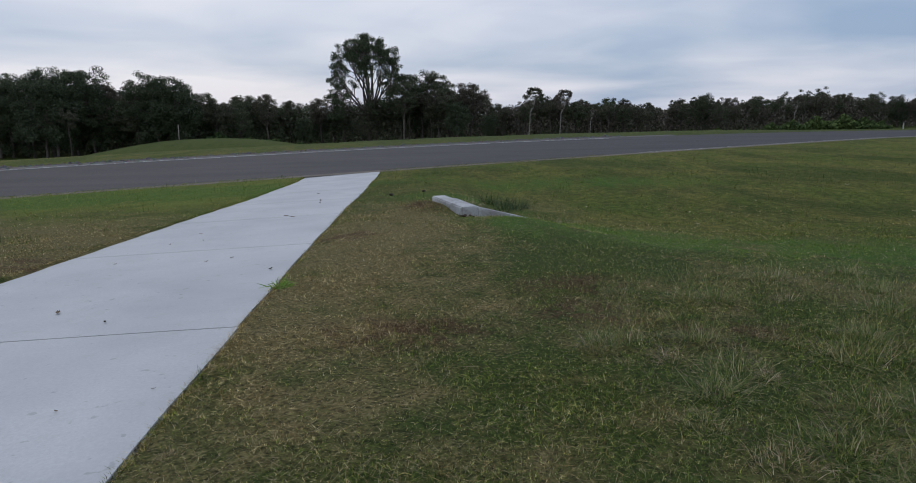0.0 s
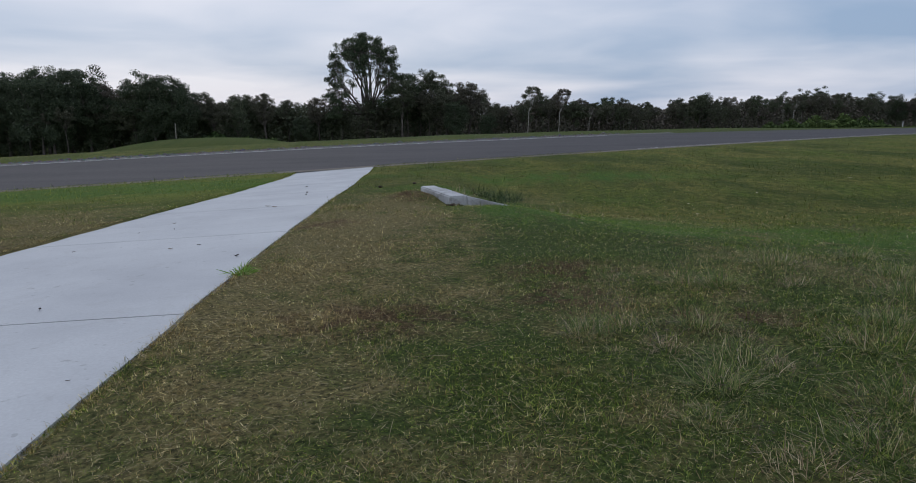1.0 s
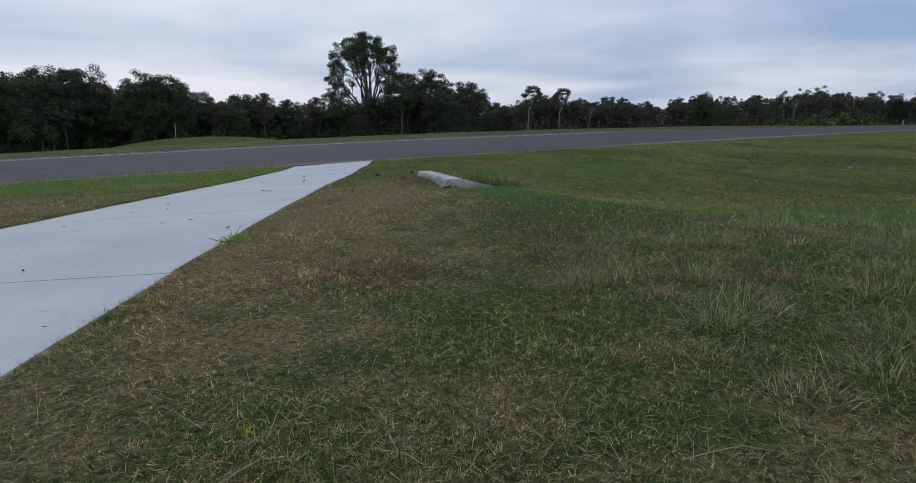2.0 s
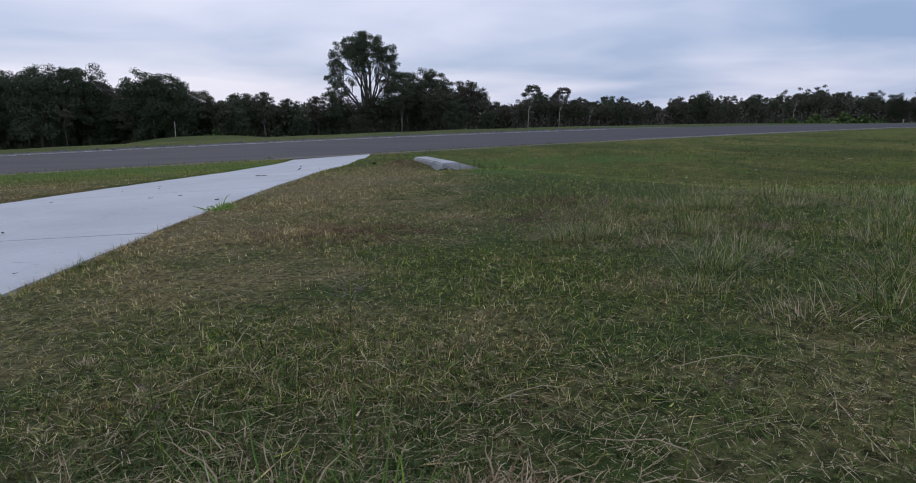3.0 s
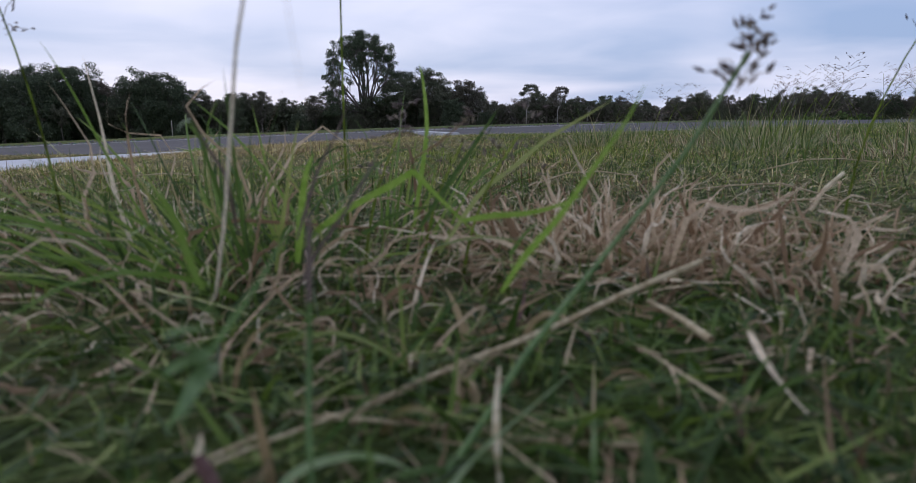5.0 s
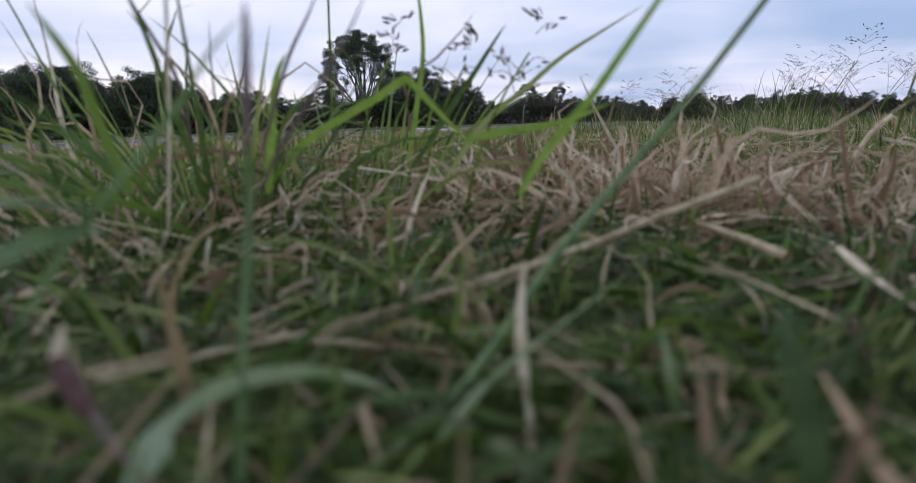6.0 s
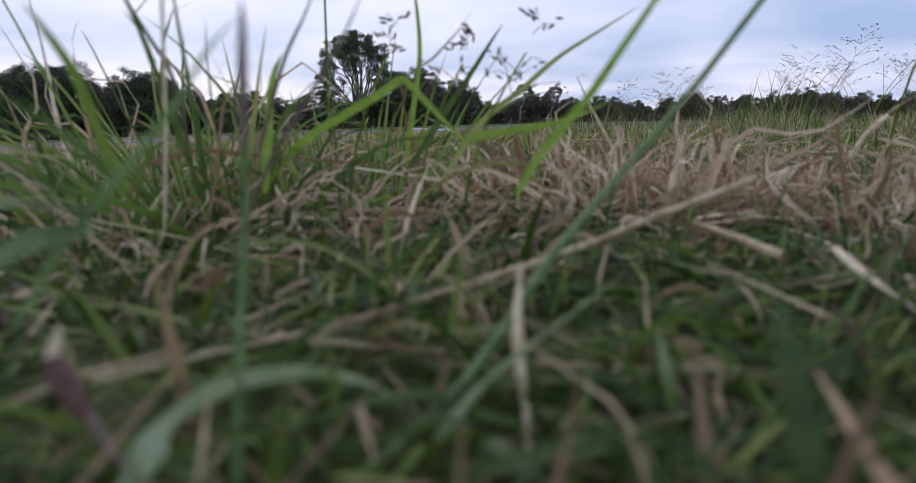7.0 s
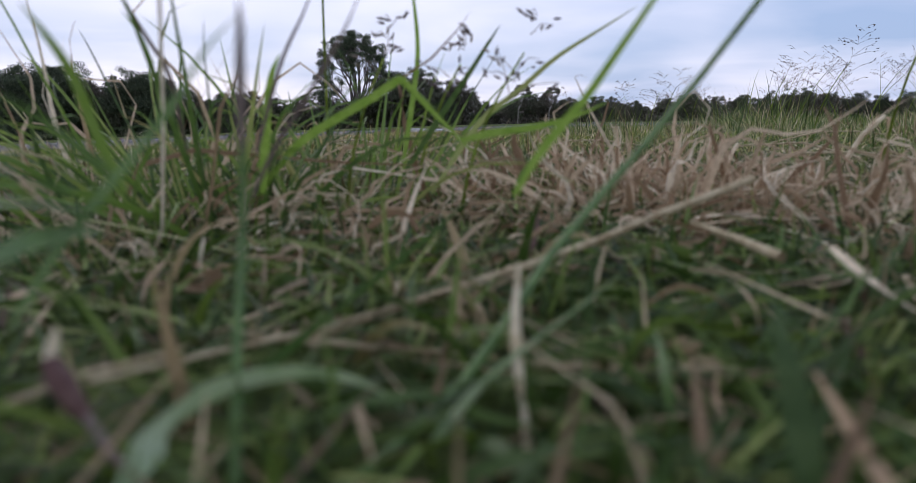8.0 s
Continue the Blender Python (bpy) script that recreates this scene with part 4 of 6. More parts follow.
def litter(n, at):
    r = n.add("ShaderNodeObjectInfo").outputs["Random"]
    return ramp(n, r, [(0.0, (0.03, 0.025, 0.02)), (0.7, (0.08, 0.055, 0.04)), (1.0, (0.2, 0.15, 0.1))])


LITTER = material("leaf_litter", litter, 0.8)


def fallen_leaf(x, y, size, turn, flat_z):
    """A small curled dry leaf."""
    V, F = [], []
    for k in range(5):
        f = k / 4
        w = size * 0.22 * math.sin(math.pi * (0.12 + 0.8 * f))
        for j in (-1, 0, 1):
            V.append((size * (f - 0.5), j * w, 0.003 + 0.10 * size * abs(j) + 0.10 * size * (2 * f - 1) ** 2))
    for k in range(4):
        for j in range(2):
            F.append((3 * k + j, 3 * k + j + 1, 3 * k + 4 + j, 3 * k + 3 + j))
    ob = put("fallen_leaf", mesh_of("fallen_leaf", V, F, LITTER, True), label="small dark dry leaf lying on the concrete", category="leaf", group="fallen leaves")
    ob.matrix_basis = Matrix.Translation((x, y, flat_z)) @ Matrix.Rotation(turn, 4, "Z")
    return ob


g = np.random.default_rng(15)
for u, v, size in [(1.19, 0.11, 0.035), (0.42, 0.93, 0.045), (0.20, 0.62, 0.025), (1.67, 0.46, 0.025), (1.58, 0.60, 0.025), (1.70, 1.22, 0.02), (2.53, 1.16, 0.02), (2.64, 0.94, 0.025), (4.12, 0.49, 0.05), (4.26, 0.58, 0.05), (6.12, 0.47, 0.07), (5.7, 0.42, 0.05),
                   (-0.64, 0.10, 0.012), (-0.77, 0.33, 0.015), (3.1, 1.1, 0.03), (7.6, 0.7, 0.06)]:
    x, y = path_xy(u, v)
    fallen_leaf(x, y, size, g.uniform(0, 6.28), float(lawn_z(x, y)) + 0.003 - PATH_SINK - 0.024 * v / PATH_W)


def clod(x, y, size):
    """A small dark lump of earth."""
    bm = bmesh.new()
    bmesh.ops.create_icosphere(bm, subdivisions=2, radius=size)
    for v in bm.verts:
        v.co *= 1 + 0.35 * noise.noise(v.co * 40 + Vector((x * 9, y * 7, 0)))
        v.co.z *= 0.6
    ob = put("dirt_clod", from_bm("dirt_clod", bm, LITTER), label="small dark lump of earth on the turf", category="dirt", group="dirt clods")
    ob.location = (x, y, float(ground_z(x, y)) + size * 0.45)


for x, y, size in ((0.51, 6.36, 0.020), (0.55, 6.34, 0.026), (0.60, 6.37, 0.022), (0.63, 6.32, 0.014), (-0.42, 9.2, 0.03), (0.0, 9.6, 0.025)):
    clod(x, y, size)

def grit(n, at):
    g_ = n.noise(at, 40.0, 4.0, 0.7)
    return n.mix(n.span(g_, 0.35, 0.65), rgb(0.10, 0.085, 0.070), rgb(0.25, 0.22, 0.185)), {"bump": g_, "depth": 0.01}


GRIT = material("road_grit", grit, 0.95)
put("road_grit", strip("road_grit", RX[(RX > -16) & (RX < 40)], (0, -0.22), (0, 0.05), lambda w: 0.006 + 0.012 * w, GRIT, 4), label="narrow strip of brown grit beside the asphalt", category="gravel", kind="structure")
for x, y, size in ((4.6, 9.4, 0.05), (3.3, 8.3, 0.045), (5.9, 8.1, 0.05), (6.9, 11.2, 0.06), (2.2, 9.1, 0.04), (8.3, 9.6, 0.06), (2.9, 6.9, 0.035)):
    scrap = fallen_leaf(x, y, size, x * 3.1, float(ground_z(x, y)) + 0.025)
    scrap["label"] = "small pale dry leaf lying on the swale turf"
    scrap.data.materials[0] = PALE_STRAW

# ---- turf and grasses ----


def ribbons(base, heading, tilt, length, width, curl, steps=2, fold=None):
    """Many grass blades at once, as bent ribbons that taper to the tip: arrays of base (n, 3), heading, tilt from upright, length, width, curl."""
    n_ = len(base)
    rows = []
    for k in range(steps + 1):
        f = k / steps
        a = tilt + curl * f
        rows.append((f, a))
    out = np.stack([np.cos(heading), np.sin(heading), 0 * heading], -1)
    side = np.stack([-np.sin(heading), np.cos(heading), 0 * heading], -1)
    p, verts = base.copy(), []
    for k, (f, a) in enumerate(rows):
        if k:
            step = (length / steps)[:, None]
            p = p + step * (out * np.sin(a)[:, None] + np.array([0, 0, 1.0]) * np.cos(a)[:, None])
        w = (width * (1 - 0.9 * f**1.6) * 0.5)[:, None]
        verts += [p - side * w, p + side * w]
    V = np.stack(verts, 1)
    m = 2 * (steps + 1)
    quad = np.concatenate([np.array([[2 * k, 2 * k + 1, 2 * k + 3, 2 * k + 2]]) for k in range(steps)])
    F = (np.arange(n_)[:, None, None] * m + quad[None]).reshape(-1, 4)
    return V.reshape(-1, 3), F


def on_turf(x, y):
    u, v = path_frame(x, y)
    hw = (x - 0.36) * DITCH[0] + (y - 7.125) * DITCH[1]
    block = (np.abs(hw - 0.12) < 0.17) & (y > 6.6) & (y < 7.68) & (x < 1.0)
    return ((v < -0.008) | (v > PATH_W + 0.01)) & (from_road(x, y) > 0.03) & ~block


def turf_patch(name, seed, count, r0, r1, power, size, words, spread_=0.78, lying=0.3, wide=0.0018, mat=None, steps=2):
    """Mown turf in a fan ahead of the landing spot, thinning with distance."""
    g = np.random.default_rng(seed)
    f = g.uniform(0, 1, count)
    k = 2.0 - power
    r = (r0**k + f * (r1**k - r0**k)) ** (1 / k)
    r = r * np.where(r > 0.8 * r1, g.lognormal(0, 0.16, count), 1.0)
    a = g.uniform(-spread_, spread_, count)
    x, y = 0.62 + r * np.sin(a), 0.62 + r * np.cos(a)
    # blades stand in small clumps
    x, y = x + 0.006 * np.sin(x * 190 + 3 * np.sin(y * 70)), y + 0.006 * np.sin(y * 170 + 3 * np.sin(x * 80))
    keep = on_turf(x, y)
    x, y, r = x[keep], y[keep], r[keep]
    m = len(x)
    lush_ = 0.75 + 0.5 * np.clip(np.sin(x * 5.3 + np.sin(y * 3.1)) * np.sin(y * 4.7 + np.sin(x * 2.3)), -0.6, 1)
    length = size * lush_ * (1 + 0.05 * np.maximum(r - 3, 0)) * g.lognormal(0, 0.42, m)
    tilt = np.abs(g.normal(0.75, 0.5, m))
    flat_ = g.uniform(0, 1, m) < lying
    tilt = np.where(flat_, g.uniform(1.2, 1.52, m), tilt)
    length = np.where(flat_, length * 1.25, length)
    width = (wide + 0.00045 * np.maximum(r - 1.2, 0)) * g.uniform(0.6, 1.4, m)
    base = np.stack([x, y, ground_z(x, y) - 0.003 + np.where(flat_, g.uniform(0.002, 0.010, m), 0)], -1)
    V, F = ribbons(base, g.uniform(0, 6.28, m), tilt, length, width, g.normal(0.7, 0.5, m) * ~flat_, steps)
    return put(name, mesh_of(name, V, F, mat or BLADE, True), label=words, category="grass", kind="stuff")


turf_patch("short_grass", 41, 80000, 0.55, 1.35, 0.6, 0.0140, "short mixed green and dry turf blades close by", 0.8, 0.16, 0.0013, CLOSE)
turf_patch("soil_grass", 48, 80000, 0.24, 0.85, 0.6, 0.0135, "fine dark green turf blades and litter", 0.8, 0.2, 0.0013, LOW_TURF)
turf_patch("lawn_grass", 42, 230000, 0.85, 3.0, 0.8, 0.0135, "mown patchy lawn of green and straw blades", 0.8, 0.18, 0.0013)
turf_patch("path_lawn", 49, 330000, 2.5, 8.0, 1.1, 0.0135, "mown patchy lawn of green and straw blades", 0.78, 0.25, 0.0014, steps=1)
turf_patch("verge_grass", 43, 150000, 5.0, 19.0, 1.4, 0.024, "mown roadside turf of green and straw blades", 0.78, 0.1, 0.0020, VERGE, 1)
turf_patch("outer_lawn", 50, 60000, 0.5, 8.0, 0.6, 0.018, "mown patchy lawn of green and straw blades", 3.14, 0.25, 0.003, steps=1)


def fallen_straw():
    """Dry clippings and stalks lying on the lawn."""
    g = np.random.default_rng(46)
    m = 15000
    r = 0.62 + 5.2 * g.uniform(0, 1, m) ** 1.4
    a = g.uniform(-0.75, 0.75, m)
    x, y = 0.62 + r * np.sin(a), 0.62 + r * np.cos(a)
    keep = on_turf(x, y)
    x, y, r = x[keep], y[keep], r[keep]
    m = len(x)
    long_ = g.uniform(0, 1, m) < 0.02
    V, F = ribbons(np.stack([x, y, ground_z(x, y) + g.uniform(0.006, 0.016, m)], -1), g.uniform(0, 6.28, m), g.uniform(1.4, 1.56, m), np.where(long_, g.uniform(0.09, 0.2, m), g.lognormal(-3.95, 0.45, m)),
                   (0.0008 + 0.0005 * np.maximum(r - 1.1, 0)) * g.uniform(0.6, 1.3, m), g.normal(0.05, 0.12, m), steps=3)
    return put("fallen_straw", mesh_of("fallen_straw", V, F, STALK, True), label="dry pale clippings and stalks lying on the lawn", category="straw", kind="stuff")


fallen_straw()


def rank_grass():
    """Longer unmown grass between the tufts above the swale."""
    g = np.random.default_rng(45)
    m = 30000
    x, y = g.uniform(0.78, 2.6, m), g.uniform(1.35, 3.9, m)
    edge = np.sin(x * 4.1 + 1.0) * np.sin(y * 3.3) + 0.6 * np.sin(x * 9.7 + y * 7.1)
    keep = (x - 0.78) / 0.5 + 0.5 * edge > g.uniform(0, 1.2, m)
    x, y = x[keep], y[keep]
    m = len(x)
    V, F = ribbons(np.stack([x, y, ground_z(x, y) - 0.004], -1), g.uniform(0, 6.28, m), np.abs(g.normal(0.55, 0.4, m)), g.lognormal(-3.5, 0.35, m), g.uniform(0.0010, 0.0018, m), g.normal(0.8, 0.5, m), steps=3)
    return put("rank_grass", mesh_of("rank_grass", V, F, RANKG, True), label="longer unmown green grass between the tufts", category="grass", kind="stuff")


rank_grass()


def path_fringe():
    """Longer blades that lean over the footpath's edges."""
    g = np.random.default_rng(44)
    m = 26000
    u = -1.9 + 14.9 * g.uniform(0, 1, m) ** 1.5
    right = g.uniform(0, 1, m) < 0.6
    v = np.where(right, -np.abs(g.normal(0, 0.020, m)) + 0.006, PATH_W + 0.004 + np.abs(g.normal(0, 0.018, m)))
    x, y = path_xy(u, v)
    over = np.arctan2(PATH_N[1], PATH_N[0]) + np.where(right, 0, np.pi)
    V, F = ribbons(np.stack([x, y, ground_z(x, y) - 0.006], -1), over + g.normal(0, 0.9, m), np.abs(g.normal(0.7, 0.4, m)), g.lognormal(-4.35, 0.4, m), g.uniform(0.0014, 0.0026, m), g.normal(0.5, 0.3, m))
    return put("edge_grass", mesh_of("edge_grass", V, F, BLADE, True), label="ragged green and dry grass along the footpath edge", category="grass", kind="stuff")


path_fringe()


def road_fringe():
    """Rank blades along the road's near edge and over its seal."""
    g = np.random.default_rng(47)
    m = 26000
    x = g.uniform(-16, 22, m)
    off = np.abs(g.normal(0, 0.12, m)) - 0.07 - 0.05 * np.sin(x * 2.3) * np.sin(x * 0.9)
    y = near_edge(x) - off * 1.166
    u, v = path_frame(x, y)
    keep = (v < -0.01) | (v > PATH_W + 0.35)
    x, y = x[keep], y[keep]
    m = len(x)
    V, F = ribbons(np.stack([x, y, np.maximum(ground_z(x, y), road_z(x)) - 0.004], -1), g.uniform(0, 6.28, m), np.abs(g.normal(0.5, 0.35, m)), g.lognormal(-3.35, 0.4, m) * np.where(x > 5, 0.5, 1.0), g.uniform(0.006, 0.012, m), g.normal(0.5, 0.3, m))
    return put("roadside_grass", mesh_of("roadside_grass", V, F, VERGE, True), label="rank grass along the edge of the road", category="grass", kind="stuff")


road_fringe()


def tuft_arrays(g, count, spread_, length, width, lean, curl):
    m = count
    a = g.uniform(0, 6.28, m)
    r = spread_ * np.sqrt(g.uniform(0, 1, m))
    base = np.stack([r * np.cos(a), r * np.sin(a), np.full(m, -0.006)], -1)
    heading = a + g.normal(0, 1.0, m)
    tilt = np.clip(0.35 + r / spread_ * (lean - 0.35) + g.normal(0, 0.35, m), 0, 1.45)
    return base, heading, tilt, length * g.lognormal(0, 0.28, m), width * g.uniform(0.6, 1.3, m), np.abs(g.normal(curl, 0.35, m))


def make_tuft(seed, count, spread_, length, width, mat, lean=0.9, curl=0.7, dead=0):
    g = np.random.default_rng(seed)
    V, F = ribbons(*tuft_arrays(g, count, spread_, length, width, lean, curl), steps=4)
    base = new("grass_tuft")
    put("green_leaves" if mat is RANKG else "dry_leaves", mesh_of("leaves", V, F, mat, True), base)
    if dead:
        V, F = ribbons(*tuft_arrays(g, dead, spread_ * 1.1, length * 0.7, width, 1.3, 0.4), steps=4)
        put("dry_leaves", mesh_of("dry_leaves", V, F, STRAW, True), base)
    return base


def ground_at(x, y, turn=0.0, scale=1.0):
    return Matrix.Translation((x, y, float(ground_z(x, y)))) @ Matrix.Rotation(turn, 4, "Z") @ Matrix.Diagonal((scale, scale, scale, 1))


FINE = material("rank_blade", blade_colour, 0.6)
lush = tagged(make_tuft(51, 360, 0.085, 0.115, 0.0018, RANKG, 1.0, 0.8, 90), "coarse green grass tuft with some dry leaves", "grass tuft", "rank grass tufts")
thin = tagged(make_tuft(52, 300, 0.13, 0.10, 0.0017, RANKG, 1.2, 0.8, 150), "loose sprawling grass tuft, green and straw", "grass tuft", "rank grass tufts")
dead = tagged(make_tuft(53, 340, 0.085, 0.042, 0.0017, PALE_DEAD, 1.45, 0.6), "dead straw-coloured grass tuft", "grass tuft", "dead grass tufts")
shaded_tuft = tagged(make_tuft(54, 190, 0.10, 0.13, 0.0045, HOLLOW_SHADE, 0.9, 0.7), "green rank tuft in the swale, darkened for the hollow's shade", "grass tuft", "swale tufts")
first = {0: True, 1: True, 2: True, 3: True}
TUFTS = [(0, 1.36, 2.64, 1.0), (0, 1.24, 2.17, 1.05), (1, 1.38, 2.32, 1.1), (0, 1.00, 2.62, 0.95), (1, 1.12, 2.66, 1.0), (0, 1.62, 3.13, 1.0), (1, 1.50, 3.18, 1.0), (1, 1.80, 2.40, 1.25), (0, 1.93, 2.60, 1.0), (1, 1.60, 2.02, 1.2),
         (1, 1.42, 1.82, 1.1), (0, 1.50, 1.66, 1.0), (1, 1.70, 1.75, 1.2), (0, 1.78, 2.02, 1.1), (1, 1.25, 3.3, 0.8), (1, 2.2, 2.9, 1.2), (0, 2.35, 3.2, 1.0), (1, 2.0, 3.5, 1.1), (0, 2.5, 3.7, 1.0), (1, 1.15, 1.98, 0.7),
         (2, 1.20, 2.46, 1.3), (2, 1.25, 1.78, 1.4), (2, 1.90, 3.12, 1.2), (2, 1.58, 1.72, 1.2), (2, 1.45, 2.28, 0.8), (2, 1.46, 2.52, 0.7), (2, 1.62, 2.62, 0.7), (2, 1.05, 2.45, 0.5), (2, -0.22, 1.90, 0.5), (2, 0.12, 1.62, 0.5)]
for k, (kind, x, y, s) in enumerate(TUFTS + [(1, 1.10, 7.60, 1.9), (1, 1.28, 7.85, 1.9), (0, 0.98, 7.95, 2.0), (1, 1.45, 7.55, 1.5), (0, 0.80, 8.15, 1.9), (0, 1.15, 8.2, 2.0), (1, 0.55, 8.3, 1.7), (0, 1.45, 8.0, 1.7), (1, 1.6, 7.2, 1.3), (3, 1.05, 8.6, 1.6), (3, 1.22, 8.9, 1.6), (3, 0.88, 9.0, 1.6), (3, 1.1, 9.4, 1.4), (3, 1.33, 9.2, 1.3)]):
    s *= 0.8 if y < 5 else 0.8 if kind == 3 else 1.0
    src = (lush, thin, dead, shaded_tuft)[kind]
    if first[kind]:
        first[kind] = False
        src.matrix_basis = ground_at(x, y, 0.7 * k, s)
    else:
        keepm = src.matrix_basis.copy()
        src.scale = (1, 1, 1)
        c = copy_thing(src, ground_at(x, y, 0.7 * k))
        src.matrix_basis = keepm
        c.scale = (s, s, s)


# one blade or stalk, bent through a few points
def stroke(points, width, steps=14, fold=0.25, taper=1.6, blunt=0.0, face=(0, 0.35, 1)):
    """A folded leaf along a smooth curve, as two strips of quads with a raised midrib's crease."""
    P = [Vector(p) for p in points]
    spans = len(P) - 1
    pts = []
    for k in range(steps + 1):
        t = k / steps * spans
        i = min(int(t), spans - 1)
        f = t - i
        p0, p1, p2, p3 = P[max(i - 1, 0)], P[i], P[i + 1], P[min(i + 2, spans)]
        pts.append(0.5 * ((2 * p1) + (p2 - p0) * f + (2 * p0 - 5 * p1 + 4 * p2 - p3) * f * f + (3 * p1 - p0 - 3 * p2 + p3) * f**3))
    V, F = [], []
    for k, p in enumerate(pts):
        f = k / steps
        ahead = (pts[min(k + 1, steps)] - pts[max(k - 1, 0)]).normalized()
        s = ahead.cross(Vector(face)).normalized()
        up = s.cross(ahead).normalized()
        w = width * 0.5 * max(blunt, (1 - f**taper)) * min(1.0, 0.55 + 2.5 * f)
        V += [p - s * w, p - up * w * fold, p + s * w]
        if k:
            o = 3 * k
            F += [(o - 3, o - 2, o + 1, o), (o - 2, o - 1, o + 2, o + 1)]
    return np.array([tuple(v) for v in V]), np.array(F)


def stalk(points, r0, r1, sides=5, radii=None):
    s = Shape()
    P = [Vector(p) for p in points]
    s.tube([tuple(p) for p in P], np.linspace(r0, r1, len(P)) if radii is None else radii, sides)
    return s


def seed_head(g, top, size, count, lean):
    """An open panicle: hair-thin branches that carry small dark spikelets."""
    s = Shape()
    grains, faces = [], []
    for k in range(count):
        f = g.uniform(0, 1)
        a = g.uniform(0, 6.28)
        p0 = np.array(top) + np.array([lean[0], lean[1], 1.0]) * size * (f - 0.55)
        out = np.array([math.cos(a), math.sin(a), g.uniform(0.15, 0.8)]) * size * (0.55 - 0.4 * f) * g.uniform(0.5, 1.2)
        p1 = p0 + out
        s.tube([p0, p0 + out * 0.5 + (0, 0, 0.002), p1], [0.00022, 0.00018, 0.00014], 3)
        for j in range(3):
            q = p0 + out * (1.0 - 0.22 * j) + g.normal(0, 0.0012, 3)
            d = out / (np.linalg.norm(out) + 1e-9) + g.normal(0, 0.35, 3)
            d /= np.linalg.norm(d)
            s.tube([q - d * 0.0016, q, q + d * 0.0018], [0.0002, 0.00055, 0.0001], 4)
    return s


def seed_husk(n, at):
    r = island(n)
    return ramp(n, r, [(0.0, (0.07, 0.05, 0.05)), (0.6, (0.16, 0.12, 0.10)), (1.0, (0.30, 0.25, 0.18))])


HUSK = material("seed_husk", seed_husk, 0.7)


def seeding_grass(seed, x, y, high, lean, size=0.05, count=26, mat=None):
    """A flowering grass stem with its open seed head."""
    g = np.random.default_rng(seed)
    z = float(ground_z(x, y))
    base = tagged(new("seeding_grass"), "thin flowering grass stem with an open dark seed head", "grass stem", "seeding grasses")
    base.location = (x, y, z)
    pts = [(lean[0] * high * f * f, lean[1] * high * f * f, -0.004 + high * f) for f in np.linspace(0, 1, 7)]
    put("stem", stalk(pts, 0.0008, 0.00035).mesh("stem", mat or FINE), base)
    put("seed_head", seed_head(g, pts[-1], size, count, lean).mesh("seed_head", HUSK), base)
    return base


# flowering stems among the rank tufts
g = np.random.default_rng(61)
for k, (x, y, h) in enumerate([(1.12, 1.92, 0.20), (1.22, 2.02, 0.23), (1.30, 2.25, 0.24), (1.42, 2.45, 0.27), (1.52, 2.30, 0.26), (1.58, 2.05, 0.24), (1.45, 1.75, 0.22), (1.66, 2.55, 0.30), (1.80, 2.35, 0.30), (1.95, 2.70, 0.32), (1.02, 2.55, 0.20),
                                 (1.72, 3.10, 0.30), (1.28, 1.70, 0.20), (1.90, 2.10, 0.28), (1.60, 1.68, 0.25), (2.10, 2.45, 0.30), (1.36, 2.05, 0.25), (1.50, 2.62, 0.28), (1.05, 2.2, 0.2), (1.18, 2.4, 0.22), (1.7, 2.8, 0.3), (2.0, 3.0, 0.31), (2.2, 2.8, 0.33), (2.3, 3.2, 0.36), (1.1, 1.75, 0.17), (1.35, 1.85, 0.2), (1.75, 1.95, 0.25), (1.6, 2.3, 0.26), (0.98, 2.05, 0.16), (1.08, 2.75, 0.2), (1.2, 2.9, 0.24), (0.92, 2.4, 0.17), (1.45, 3.0, 0.27), (1.85, 2.9, 0.3), (1.4, 2.2, 0.2), (1.15, 2.3, 0.2)]):
    seeding_grass(62 + k, x, y, h * g.uniform(0.42, 0.60), (g.uniform(-0.6, 0.6), g.uniform(-0.3, 0.3)), g.uniform(0.06, 0.10), 18)

# ---- the grasses round the landing spot ----


def leaf_part(parent, points, width, mat, name="leaf", steps=9, label="", **how):
    V, F = stroke(points, width, steps, **how)
    return put(name, mesh_of(name, V, F, mat, True), parent, label=label)


